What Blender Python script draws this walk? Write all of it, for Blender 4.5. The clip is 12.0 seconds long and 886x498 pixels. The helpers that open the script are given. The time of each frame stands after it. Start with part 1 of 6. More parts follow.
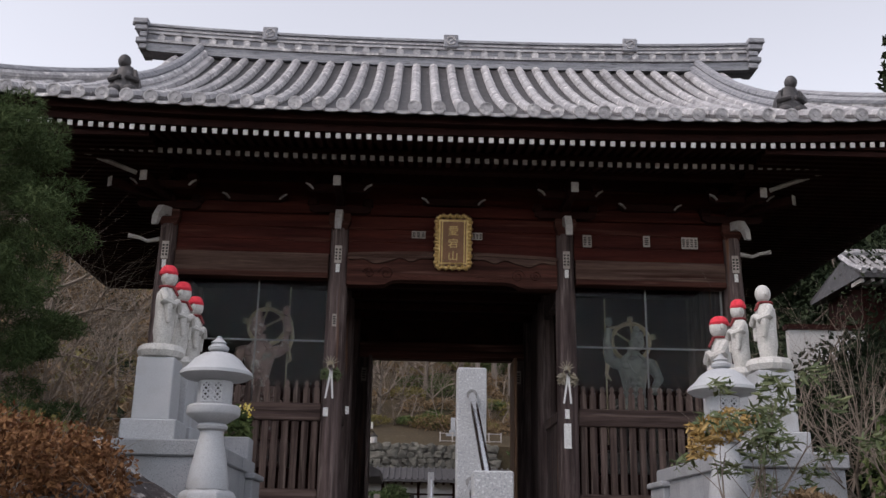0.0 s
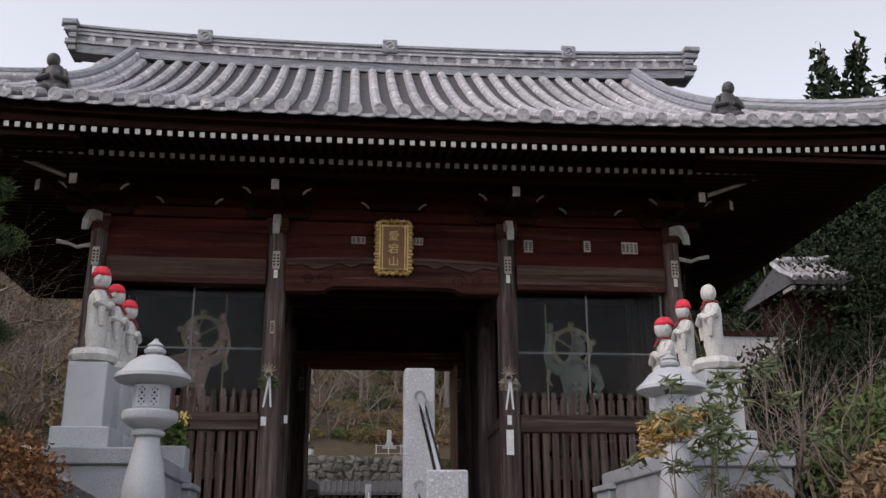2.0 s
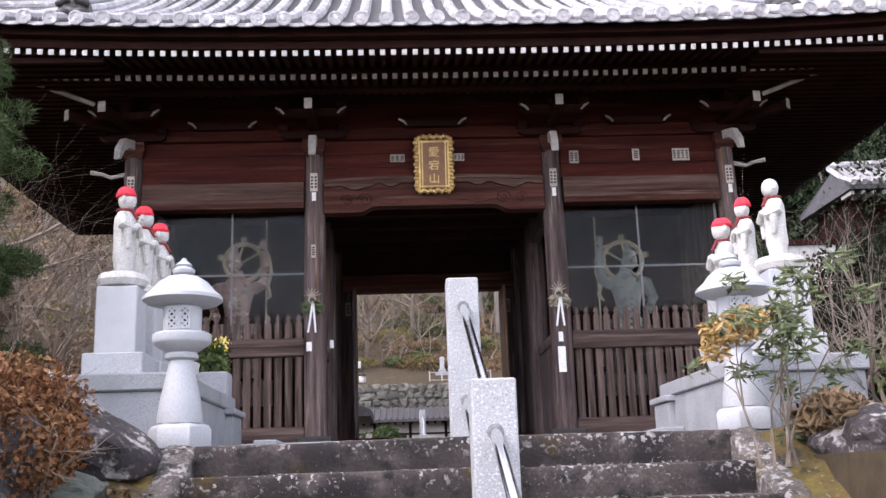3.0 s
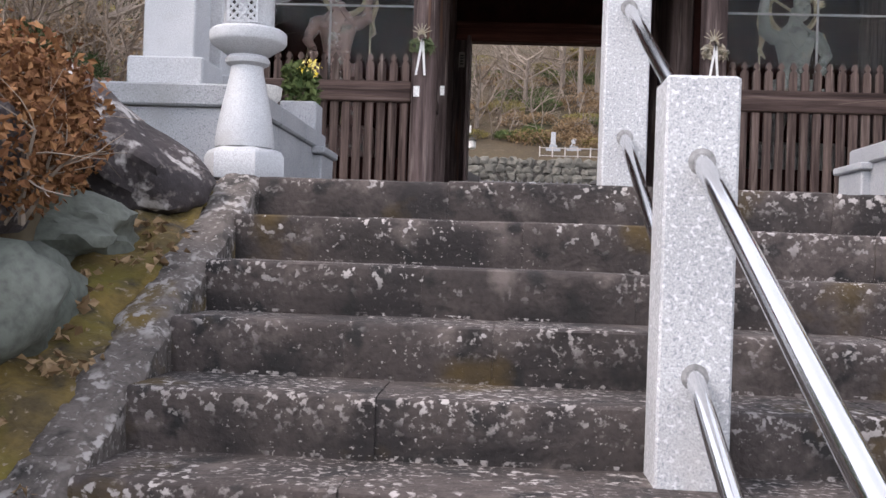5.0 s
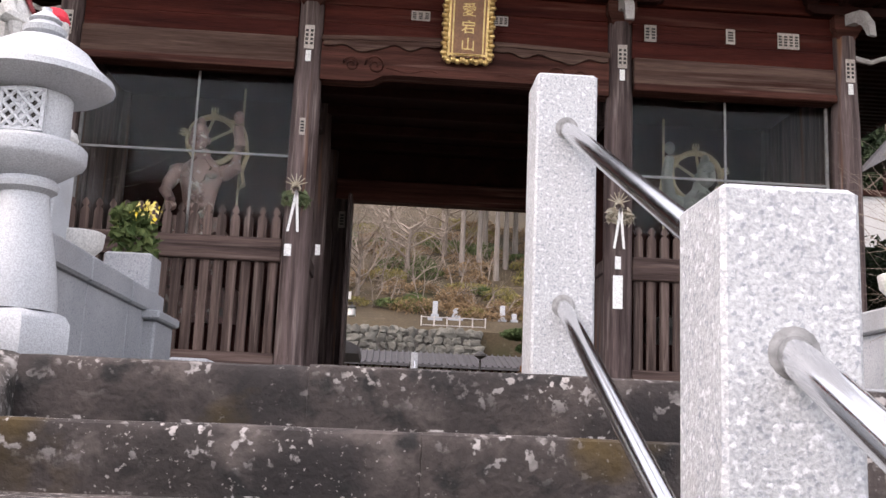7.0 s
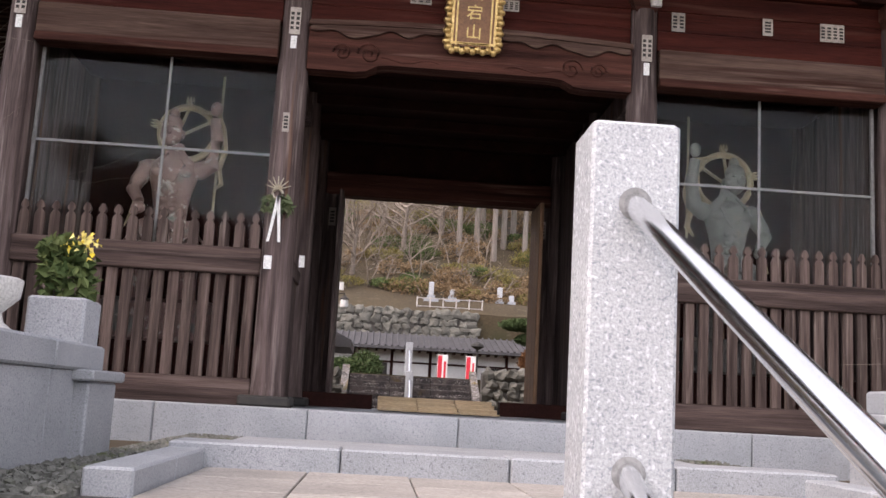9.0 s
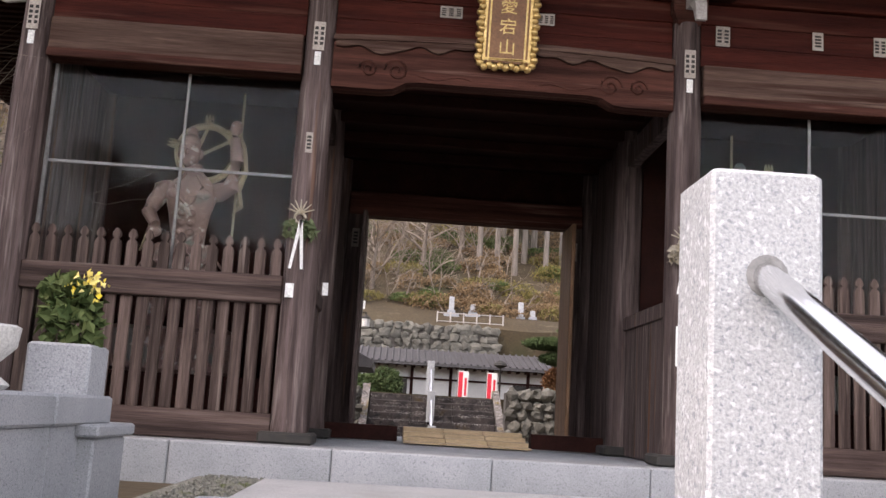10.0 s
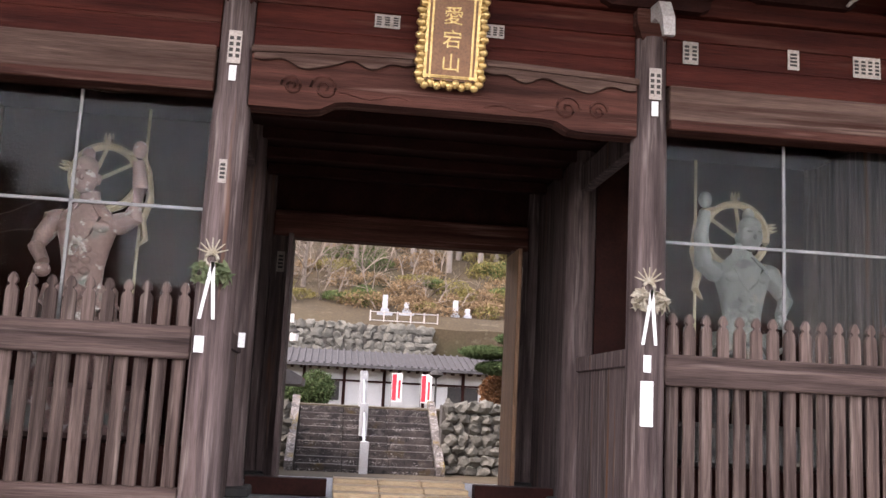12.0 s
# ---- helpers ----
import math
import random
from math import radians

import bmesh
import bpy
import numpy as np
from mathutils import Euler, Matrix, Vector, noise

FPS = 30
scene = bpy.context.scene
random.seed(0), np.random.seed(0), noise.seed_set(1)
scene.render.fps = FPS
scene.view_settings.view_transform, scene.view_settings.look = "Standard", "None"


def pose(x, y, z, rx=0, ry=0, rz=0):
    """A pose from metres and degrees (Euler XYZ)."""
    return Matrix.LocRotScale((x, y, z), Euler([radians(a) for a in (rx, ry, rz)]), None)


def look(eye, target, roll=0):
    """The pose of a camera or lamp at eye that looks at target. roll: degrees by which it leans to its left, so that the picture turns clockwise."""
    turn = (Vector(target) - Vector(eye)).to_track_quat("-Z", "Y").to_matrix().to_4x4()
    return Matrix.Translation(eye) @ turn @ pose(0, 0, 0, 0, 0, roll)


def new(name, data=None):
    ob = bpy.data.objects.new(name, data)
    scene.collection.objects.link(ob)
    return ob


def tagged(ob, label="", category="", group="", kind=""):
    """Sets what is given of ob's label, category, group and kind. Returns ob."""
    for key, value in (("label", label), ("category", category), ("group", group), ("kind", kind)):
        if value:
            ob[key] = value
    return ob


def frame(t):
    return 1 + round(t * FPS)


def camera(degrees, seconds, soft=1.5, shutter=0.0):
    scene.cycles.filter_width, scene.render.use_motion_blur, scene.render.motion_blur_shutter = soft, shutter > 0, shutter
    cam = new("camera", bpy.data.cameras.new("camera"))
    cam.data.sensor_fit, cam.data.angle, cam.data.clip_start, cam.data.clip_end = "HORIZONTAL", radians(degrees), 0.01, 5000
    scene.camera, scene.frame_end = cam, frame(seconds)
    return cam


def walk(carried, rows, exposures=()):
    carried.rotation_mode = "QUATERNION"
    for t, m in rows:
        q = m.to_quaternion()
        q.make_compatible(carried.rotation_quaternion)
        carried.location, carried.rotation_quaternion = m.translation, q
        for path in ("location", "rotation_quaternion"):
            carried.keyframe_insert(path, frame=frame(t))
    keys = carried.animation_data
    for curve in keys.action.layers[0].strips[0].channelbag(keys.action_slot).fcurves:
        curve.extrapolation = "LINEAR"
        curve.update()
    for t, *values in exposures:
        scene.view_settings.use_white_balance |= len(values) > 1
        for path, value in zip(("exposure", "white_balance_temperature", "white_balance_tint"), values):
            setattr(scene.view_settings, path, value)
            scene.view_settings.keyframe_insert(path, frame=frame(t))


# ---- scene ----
cam = camera(48.3, 12.0)
PATH = [
    (0, (-0.572, -13.853, -0.538), (-0.512, -11.937, 0.032), 1.0),
    (0.5, (-0.612, -13.794, -0.53), (-0.517, -11.885, 0.058), 0.8),
    (1, (-0.653, -13.765, -0.55), (-0.513, -11.861, 0.048), 0.5),
    (1.5, (-0.685, -13.736, -0.56), (-0.501, -11.839, 0.044), 0.3),
    (2, (-0.652, -13.654, -0.595), (-0.46, -11.754, 0.001), -0.3),
    (2.5, (-0.587, -13.466, -0.609), (-0.434, -11.546, -0.071), -1.4),
    (3, (-0.562, -13.162, -0.635), (-0.465, -11.218, -0.176), -2.0),
    (3.2, (-0.593, -13.002, -0.659), (-0.511, -11.053, -0.22), -1.4),
    (3.5, (-0.615, -12.7, -0.641), (-0.567, -10.723, -0.341), -1.2),
    (3.6, (-0.624, -12.618, -0.658), (-0.587, -10.633, -0.419), -0.7),
    (3.7, (-0.621, -12.524, -0.667), (-0.601, -10.533, -0.478), -0.7),
    (5.3, (-0.693, -11.125, -0.719), (-0.832, -9.13, -0.706), 2.0),
    (5.5, (-0.696, -10.908, -0.714), (-0.844, -8.914, -0.68), 1.8),
    (6, (-0.759, -10.472, -0.685), (-0.853, -8.481, -0.526), 2.4),
    (6.5, (-0.82, -10.216, -0.574), (-0.797, -8.232, -0.321), 2.6),
    (7, (-0.71, -9.942, -0.549), (-0.601, -7.978, -0.188), 2.4),
    (8.8, (-0.704, -9.041, -0.046), (-0.571, -7.068, 0.251), 2.7),
    (9, (-0.698, -8.922, 0.011), (-0.579, -6.95, 0.319), 3.2),
    (9.5, (-0.798, -8.677, 0.143), (-0.689, -6.704, 0.456), 3.3),
    (10, (-0.788, -8.452, 0.21), (-0.708, -6.481, 0.54), 3.5),
    (10.5, (-0.756, -8.216, 0.405), (-0.71, -6.243, 0.726), 3.9),
    (11, (-0.808, -7.876, 0.523), (-0.716, -5.905, 0.856), 3.5),
    (11.5, (-0.783, -7.666, 0.613), (-0.594, -5.704, 0.951), 3.3),
    (12, (-0.787, -7.47, 0.794), (-0.571, -5.507, 1.111), 2.9),
]
walk(cam, [(t, look(eye, target, roll)) for t, eye, target, roll in PATH],
     exposures=[(0, 0.76, 6500, 16), (2.0, 0.76, 6500, 16), (2.3, 0.95, 6350, 17), (2.6, 1.45, 6200, 19), (3.0, 2.05, 6200, 21), (3.5, 2.15, 6250, 20), (5.5, 1.95, 6500, 17), (7.0, 2.08, 6700, 19), (9.0, 2.04, 6750, 20), (10.5, 2.12, 6850, 19), (11.2, 2.15, 6850, 20), (12.0, 2.72, 6750, 22)])

# ---- world and light: a bright overcast sky ----
SUN_ELEV, SUN_ROT = radians(48), radians(243)
world = bpy.data.worlds.new("overcast_sky")
scene.world = world
world.use_nodes = True
wn, wl = world.node_tree.nodes, world.node_tree.links
sky = wn.new("ShaderNodeTexSky")
sky.sky_type, sky.sun_disc = "NISHITA", False
sky.sun_elevation, sky.sun_rotation = SUN_ELEV, SUN_ROT
sky.air_density, sky.dust_density = 1.0, 0.7
pale = wn.new("ShaderNodeHueSaturation")
pale.inputs["Saturation"].default_value = 0.24
wl.new(sky.outputs[0], pale.inputs["Color"])
wl.new(pale.outputs[0], wn["Background"].inputs["Color"])
wn["Background"].inputs["Strength"].default_value = 0.15
sun = new("sun", bpy.data.lights.new("sun", "SUN"))
sun.data.energy, sun.data.angle, sun.data.color = 0.74, radians(20), (1.0, 0.86, 0.74)
sun.matrix_world = look((-28, -14.3, 35), (0, 0, 0))


# ---- materials ----
def mat(name, c1, c2, scale=6.0, rough=0.7, bump=0.3, metal=0.0, stretch=(1, 1, 1), spots=(), vary=0.0, fine=60.0, spec=0.5):
    """A two-scale noise material; spots: (colour, scale, low, high) for stains and lichen with their own outline."""
    m = bpy.data.materials.new(name)
    m.use_nodes = True
    n, l = m.node_tree.nodes, m.node_tree.links
    b = n["Principled BSDF"]
    b.inputs["Roughness"].default_value, b.inputs["Metallic"].default_value = rough, metal
    b.inputs["Specular IOR Level"].default_value = spec
    geo = n.new("ShaderNodeNewGeometry")
    mp = n.new("ShaderNodeMapping")
    mp.inputs["Scale"].default_value = stretch
    l.new(geo.outputs["Position"], mp.inputs["Vector"])

    def tex(s, detail=6.0):
        t = n.new("ShaderNodeTexNoise")
        t.inputs["Scale"].default_value, t.inputs["Detail"].default_value = s, detail
        l.new(mp.outputs[0], t.inputs["Vector"])
        return t

    def ramp(src, lo, hi):
        r = n.new("ShaderNodeMapRange")
        r.inputs["From Min"].default_value, r.inputs["From Max"].default_value = lo, hi
        l.new(src, r.inputs["Value"])
        return r.outputs[0]

    def mix(f, a, c, mode="MIX"):
        x = n.new("ShaderNodeMix")
        x.data_type, x.blend_type = "RGBA", mode
        for sock, v in ((x.inputs[0], f), (x.inputs[6], a), (x.inputs[7], c)):
            if isinstance(v, (int, float)):
                sock.default_value = v
            elif isinstance(v, tuple):
                sock.default_value = (*v, 1)
            else:
                l.new(v, sock)
        return x.outputs[2]

    big, small = tex(scale), tex(fine, 3.0)
    col = mix(ramp(big.outputs[0], 0.3, 0.7), c1, c2)
    col = mix(0.55, col, ramp(small.outputs[0], 0.1, 0.62), "MULTIPLY") if bump else col
    for colour, s, lo, hi, *patch in spots:
        f = ramp(tex(s, 5.0).outputs[0], lo, hi)
        if patch:
            mul = n.new("ShaderNodeMath")
            mul.operation, mul.use_clamp = "MULTIPLY", True
            l.new(f, mul.inputs[0])
            l.new(ramp(tex(patch[0], 4.0).outputs[0], 0.46, 0.56), mul.inputs[1])
            f = mul.outputs[0]
            if len(patch) > 1:
                xyz = n.new("ShaderNodeSeparateXYZ")
                l.new(geo.outputs["Position"], xyz.inputs[0])
                edge = f
                for op, k in (("SUBTRACT", patch[1] + 0.012), ("DIVIDE", patch[2]), ("FRACT", 0.0)):
                    mm = n.new("ShaderNodeMath")
                    mm.operation = op
                    l.new(xyz.outputs[2] if op == "SUBTRACT" else edge, mm.inputs[0])
                    mm.inputs[1].default_value = k
                    edge = mm.outputs[0]
                both = n.new("ShaderNodeMath")
                both.operation = "MULTIPLY"
                l.new(f, both.inputs[0])
                l.new(ramp(edge, 0.25, 0.8), both.inputs[1])
                f = both.outputs[0]
        col = mix(f, col, colour)
    if vary:
        info = n.new("ShaderNodeObjectInfo")
        hs = n.new("ShaderNodeHueSaturation")
        l.new(ramp(info.outputs["Random"], 0, 1), hs.inputs["Value"])
        r = hs.inputs["Value"].links[0].from_node
        r.inputs["To Min"].default_value, r.inputs["To Max"].default_value = 1 - vary, 1 + vary
        l.new(col, hs.inputs["Color"])
        col = hs.outputs[0]
    l.new(col, b.inputs["Base Color"])
    if bump:
        bp = n.new("ShaderNodeBump")
        bp.inputs["Strength"].default_value, bp.inputs["Distance"].default_value = bump, 0.01
        l.new(small.outputs[0], bp.inputs["Height"])
        l.new(bp.outputs[0], b.inputs["Normal"])
    return m


def leaf_mat(name, c1, c2):
    """Leaves vary one by one."""
    m = bpy.data.materials.new(name)
    m.use_nodes = True
    n, l = m.node_tree.nodes, m.node_tree.links
    b = n["Principled BSDF"]
    b.inputs["Roughness"].default_value, b.inputs["Specular IOR Level"].default_value = 0.75, 0.15
    geo = n.new("ShaderNodeNewGeometry")
    x = n.new("ShaderNodeMix")
    x.data_type = "RGBA"
    x.inputs[6].default_value, x.inputs[7].default_value = (*c1, 1), (*c2, 1)
    l.new(geo.outputs["Random Per Island"], x.inputs[0])
    l.new(x.outputs[2], b.inputs["Base Color"])
    return m


WOOD = mat("weathered_wood", (0.03514, 0.0222, 0.02074), (0.161, 0.1174, 0.1095), 2.6, 0.75, 0.8, stretch=(6, 6, 0.3), fine=20, vary=0.12, spec=0.2, spots=[((0.21, 0.17, 0.155), 4.0, 0.57, 0.72), ((0.15, 0.07, 0.036), 1.2, 0.62, 0.74)])
WOODH = mat("weathered_beam_wood", (0.02928, 0.00915, 0.0061), (0.1037, 0.03904, 0.02806), 2.6, 0.75, 0.8, stretch=(0.25, 6, 6), fine=20, vary=0.12, spec=0.15, spots=[((0.15, 0.085, 0.066), 3.0, 0.59, 0.74)])
GREYWOOD = mat("greyed_beam_wood", (0.05051, 0.02567, 0.01852), (0.1473, 0.09414, 0.07408), 2.2, 0.8, 0.8, stretch=(0.25, 6, 6), fine=20, vary=0.1, spec=0.15, spots=[((0.035, 0.012, 0.008), 2.0, 0.55, 0.7), ((0.18, 0.12, 0.095), 3.0, 0.6, 0.75)])
TANWOOD = mat("sunlit_tan_wood", (0.15, 0.075, 0.035), (0.26, 0.14, 0.07), 2.2, 0.6, 0.4, stretch=(5, 5, 0.35), fine=22)
REDWOOD = mat("red_stained_boards", (0.02745, 0.004172, 0.002745), (0.07686, 0.01592, 0.009882), 2.2, 0.65, 0.6, stretch=(0.3, 5, 5), fine=20, vary=0.12, spec=0.12, spots=[((0.085, 0.034, 0.024), 2.4, 0.60, 0.76)])
# under eaves and ceiling: the shade there is put into this near-black brown
DARKWOOD = mat("shade_dark_wood", (0.017, 0.0045, 0.0034), (0.032, 0.0095, 0.007), 2.0, 0.75, 0.4, stretch=(2, 1, 2), fine=25, vary=0.15, spec=0.12)
SLATWOOD = mat("worn_slat_wood", (0.03514, 0.02211, 0.01874), (0.1639, 0.1159, 0.09838), 2.6, 0.8, 0.8, stretch=(7, 7, 0.3), fine=20, vary=0.3, spec=0.2, spots=[((0.20, 0.155, 0.132), 4.0, 0.58, 0.74)])
RAILWOOD = mat("worn_rail_wood", (0.03221, 0.01982, 0.01718), (0.1244, 0.08388, 0.07183), 2.6, 0.8, 0.8, stretch=(0.25, 6, 6), fine=20, vary=0.1, spec=0.2, spots=[((0.15, 0.11, 0.095), 3.0, 0.6, 0.75)])
PALEWOOD = mat("new_pale_wood", (0.50, 0.36, 0.20), (0.62, 0.46, 0.28), 3.0, 0.6, 0.25, stretch=(0.6, 5, 5), fine=30, vary=0.08)
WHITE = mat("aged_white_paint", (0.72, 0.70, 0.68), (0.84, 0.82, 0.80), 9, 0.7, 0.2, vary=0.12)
GREYPAINT = mat("greyish_white_paint", (0.34, 0.31, 0.29), (0.5, 0.47, 0.44), 9, 0.8, 0.2, vary=0.12)
GRANITE = mat("white_granite", (0.3854, 0.3967, 0.4117), (0.4606, 0.47, 0.4832), 3, 0.6, 0.3, fine=150, spots=[((0.225, 0.240, 0.262), 92, 0.56, 0.66), ((0.57, 0.58, 0.60), 70, 0.56, 0.67), ((0.36, 0.345, 0.33), 2.5, 0.6, 0.8)])
FINEGRAN = mat("fine_white_granite", (0.43, 0.45, 0.475), (0.52, 0.535, 0.555), 3, 0.6, 0.2, fine=170, spots=[((0.34, 0.355, 0.38), 190, 0.55, 0.68), ((0.33, 0.33, 0.325), 4.0, 0.58, 0.78)])
GRANITE2 = mat("grey_granite", (0.2942, 0.3121, 0.3324), (0.3857, 0.3966, 0.4196), 2.5, 0.6, 0.25, fine=140, vary=0.08, spots=[((0.1640, 0.1772, 0.1926), 80, 0.58, 0.68), ((0.1935, 0.1955, 0.1926), 1.3, 0.6, 0.8)])
STATUE = mat("pale_carved_stone", (0.532, 0.524, 0.498), (0.643, 0.634, 0.610), 7, 0.75, 0.3, fine=90, spots=[((0.386, 0.386, 0.360), 5, 0.6, 0.75)])
STEP = mat("stained_step_stone", (0.02632, 0.0212, 0.0201), (0.06725, 0.05409, 0.04971), 2.0, 0.9, 0.8, fine=40, vary=0.08,
           spots=[((0.105, 0.088, 0.080), 5.0, 0.56, 0.72), ((0.016, 0.013, 0.013), 2.4, 0.50, 0.62), ((0.011, 0.010, 0.010), 7.0, 0.56, 0.66), ((0.055, 0.036, 0.010), 1.9, 0.60, 0.70),
                  ((0.33, 0.31, 0.30), 26, 0.58, 0.63, 3.6, -1.96, 0.20), ((0.26, 0.24, 0.23), 38, 0.56, 0.64, 2.1, -1.96, 0.20), ((0.24, 0.22, 0.21), 60, 0.64, 0.70, 1.5)])
KERB = mat("lichened_kerb_stone", (0.0675, 0.05805, 0.05265), (0.1485, 0.1296, 0.1174), 4, 0.9, 0.9, fine=45, vary=0.1,
           spots=[((0.020, 0.018, 0.016), 6, 0.52, 0.64), ((0.110, 0.075, 0.016), 2.4, 0.56, 0.66), ((0.28, 0.265, 0.255), 20, 0.53, 0.60, 5.0), ((0.22, 0.205, 0.195), 48, 0.58, 0.66)])
MOSS = mat("mossy_earth", (0.060, 0.044, 0.018), (0.165, 0.115, 0.026), 5, 0.95, 1.0, fine=35, spots=[((0.110, 0.092, 0.014), 3, 0.50, 0.64), ((0.034, 0.026, 0.018), 6, 0.56, 0.68), ((0.180, 0.144, 0.102), 30, 0.62, 0.68)])
BOULDER = mat("dark_lichened_boulder", (0.022, 0.018, 0.020), (0.062, 0.050, 0.050), 3, 0.85, 0.9, fine=30, spots=[((0.34, 0.325, 0.315), 6, 0.58, 0.63), ((0.25, 0.235, 0.23), 16, 0.58, 0.64, 3.0), ((0.11, 0.095, 0.09), 26, 0.56, 0.68)])
BOULDERG = mat("green_grey_boulder", (0.084, 0.101, 0.086), (0.151, 0.162, 0.140), 2, 0.85, 0.6, fine=30, spots=[((0.050, 0.056, 0.045), 3, 0.58, 0.7)])
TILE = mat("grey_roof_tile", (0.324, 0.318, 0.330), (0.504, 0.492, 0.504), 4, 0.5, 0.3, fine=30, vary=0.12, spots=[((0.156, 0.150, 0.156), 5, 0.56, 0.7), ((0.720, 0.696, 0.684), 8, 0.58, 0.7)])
# pans darker than cover tiles: shade between the rolls is put into this grey
TILED = mat("shaded_pan_tile", (0.0384, 0.0360, 0.0384), (0.0720, 0.0672, 0.0696), 5, 0.6, 0.3, fine=30, spots=[((0.1218, 0.1170, 0.1218), 9, 0.6, 0.7)])
RIDGE = mat("weathered_ridge_tile", (0.21, 0.215, 0.24), (0.38, 0.385, 0.41), 5, 0.55, 0.4, stretch=(0.6, 1, 5), fine=30, spots=[((0.10, 0.10, 0.11), 6, 0.58, 0.7)])
GOLD = mat("gilt_metal", (0.52, 0.34, 0.12), (0.72, 0.52, 0.22), 20, 0.38, 0.3, metal=0.75)
PLAQ = mat("brown_lacquer", (0.17, 0.075, 0.028), (0.24, 0.11, 0.042), 8, 0.5, 0.2)
RED = mat("red_knit", (0.62, 0.022, 0.045), (0.78, 0.05, 0.075), 30, 0.9, 0.5, fine=160)
DARKRED = mat("dark_red_cord", (0.16, 0.02, 0.025), (0.25, 0.04, 0.04), 30, 0.9, 0.3)
STEEL = mat("polished_steel", (0.72, 0.72, 0.73), (0.8, 0.8, 0.81), 10, 0.16, 0.0, metal=1.0)
MORTAR = mat("grey_sealant", (0.18, 0.18, 0.18), (0.27, 0.27, 0.27), 20, 0.9, 0.3)
ALU = mat("grey_window_bar", (0.186, 0.1798, 0.1736), (0.2356, 0.2294, 0.2232), 9, 0.5, 0.1)
PAPER = mat("white_paper", (0.78, 0.77, 0.74), (0.85, 0.84, 0.81), 9, 0.85, 0.1)
OLDPAPER = mat("old_paper", (0.36, 0.31, 0.27), (0.5, 0.44, 0.39), 9, 0.9, 0.1, vary=0.2)
INK = mat("black_ink", (0.02, 0.02, 0.02), (0.04, 0.035, 0.03), 9, 0.8, 0.0)
STRAW = mat("dried_straw", (0.3192, 0.2640, 0.1760), (0.4712, 0.4320, 0.3520), 20, 0.9, 0.3)
NIO1 = mat("painted_wood_flesh", (0.20, 0.125, 0.108), (0.35, 0.225, 0.20), 4, 0.6, 0.3, spots=[((0.17, 0.17, 0.15), 3, 0.55, 0.64), ((0.50, 0.44, 0.40), 9, 0.60, 0.66)])
NIO2 = mat("painted_wood_grey", (0.1313, 0.135, 0.125), (0.2313, 0.2275, 0.21), 4, 0.6, 0.3, spots=[((0.23, 0.185, 0.14), 4, 0.58, 0.68), ((0.07, 0.07, 0.065), 5, 0.56, 0.66)])
HALO = mat("faded_gilt_wood", (0.36, 0.285, 0.18), (0.465, 0.375, 0.2475), 8, 0.5, 0.2)
PAVE = mat("pale_paving_stone", (0.280, 0.259, 0.238), (0.364, 0.336, 0.308), 3, 0.8, 0.3, fine=60, vary=0.12)
GROUND = mat("earth_and_dry_grass", (0.0449, 0.0324, 0.0160), (0.0721, 0.0512, 0.0243), 0.35, 0.95, 0.9, fine=9, spots=[((0.0333, 0.0318, 0.0110), 0.25, 0.55, 0.7), ((0.0775, 0.0629, 0.0386), 2.5, 0.6, 0.7)])
WALLST = mat("rubble_wall_stone", (0.0972, 0.09345, 0.07852), (0.162, 0.1539, 0.1301), 2, 0.9, 0.6, fine=20, vary=0.3)
GRAVEL = mat("dull_gravel", (0.085, 0.088, 0.075), (0.20, 0.20, 0.18), 30, 0.9, 0.4, fine=70, spots=[((0.07, 0.085, 0.035), 3, 0.56, 0.68)])
JOINT = mat("dark_joint_earth", (0.05, 0.045, 0.04), (0.09, 0.08, 0.07), 4, 0.95, 0.5)
PLASTER = mat("white_plaster", (0.570, 0.562, 0.547), (0.630, 0.622, 0.608), 2, 0.85, 0.15)
BARK = mat("grey_brown_bark", (0.12, 0.095, 0.075), (0.21, 0.175, 0.145), 6, 0.95, 0.6, stretch=(3, 3, 0.6), fine=25)
TWIG = mat("bare_twig", (0.145, 0.115, 0.092), (0.25, 0.205, 0.165), 3, 0.9, 0.0)
CEDARBARK = mat("cedar_bark", (0.1540, 0.1260, 0.1050), (0.2520, 0.2170, 0.1890), 3, 0.9, 0.4, stretch=(3, 3, 0.3))
PINE = leaf_mat("pine_needles", (0.035, 0.060, 0.022), (0.085, 0.115, 0.045))
CEDAR = leaf_mat("cedar_foliage", (0.012, 0.020, 0.010), (0.034, 0.048, 0.022))
GREEN = leaf_mat("evergreen_leaves", (0.045, 0.075, 0.025), (0.12, 0.15, 0.055))
OLIVE = leaf_mat("olive_yellow_leaves", (0.12, 0.11, 0.035), (0.24, 0.20, 0.075))
AZALEA = leaf_mat("reddish_brown_leaves", (0.10, 0.042, 0.020), (0.24, 0.125, 0.056))
DRY = leaf_mat("dry_brown_leaves", (0.13, 0.084, 0.046), (0.27, 0.19, 0.11))
NANDINA = leaf_mat("nandina_leaves", (0.07, 0.10, 0.05), (0.17, 0.19, 0.10))
NANDINAY = leaf_mat("yellowed_leaves", (0.30, 0.19, 0.06), (0.44, 0.31, 0.13))
YELLOW = leaf_mat("yellow_petals", (0.75, 0.58, 0.05), (0.85, 0.75, 0.30))
GLASS = bpy.data.materials.new("window_glass")
GLASS.use_nodes = True
gb = GLASS.node_tree.nodes["Principled BSDF"]
gb.inputs["Base Color"].default_value = (0.86, 0.90, 0.88, 1)
gb.inputs["Roughness"].default_value = 0.02
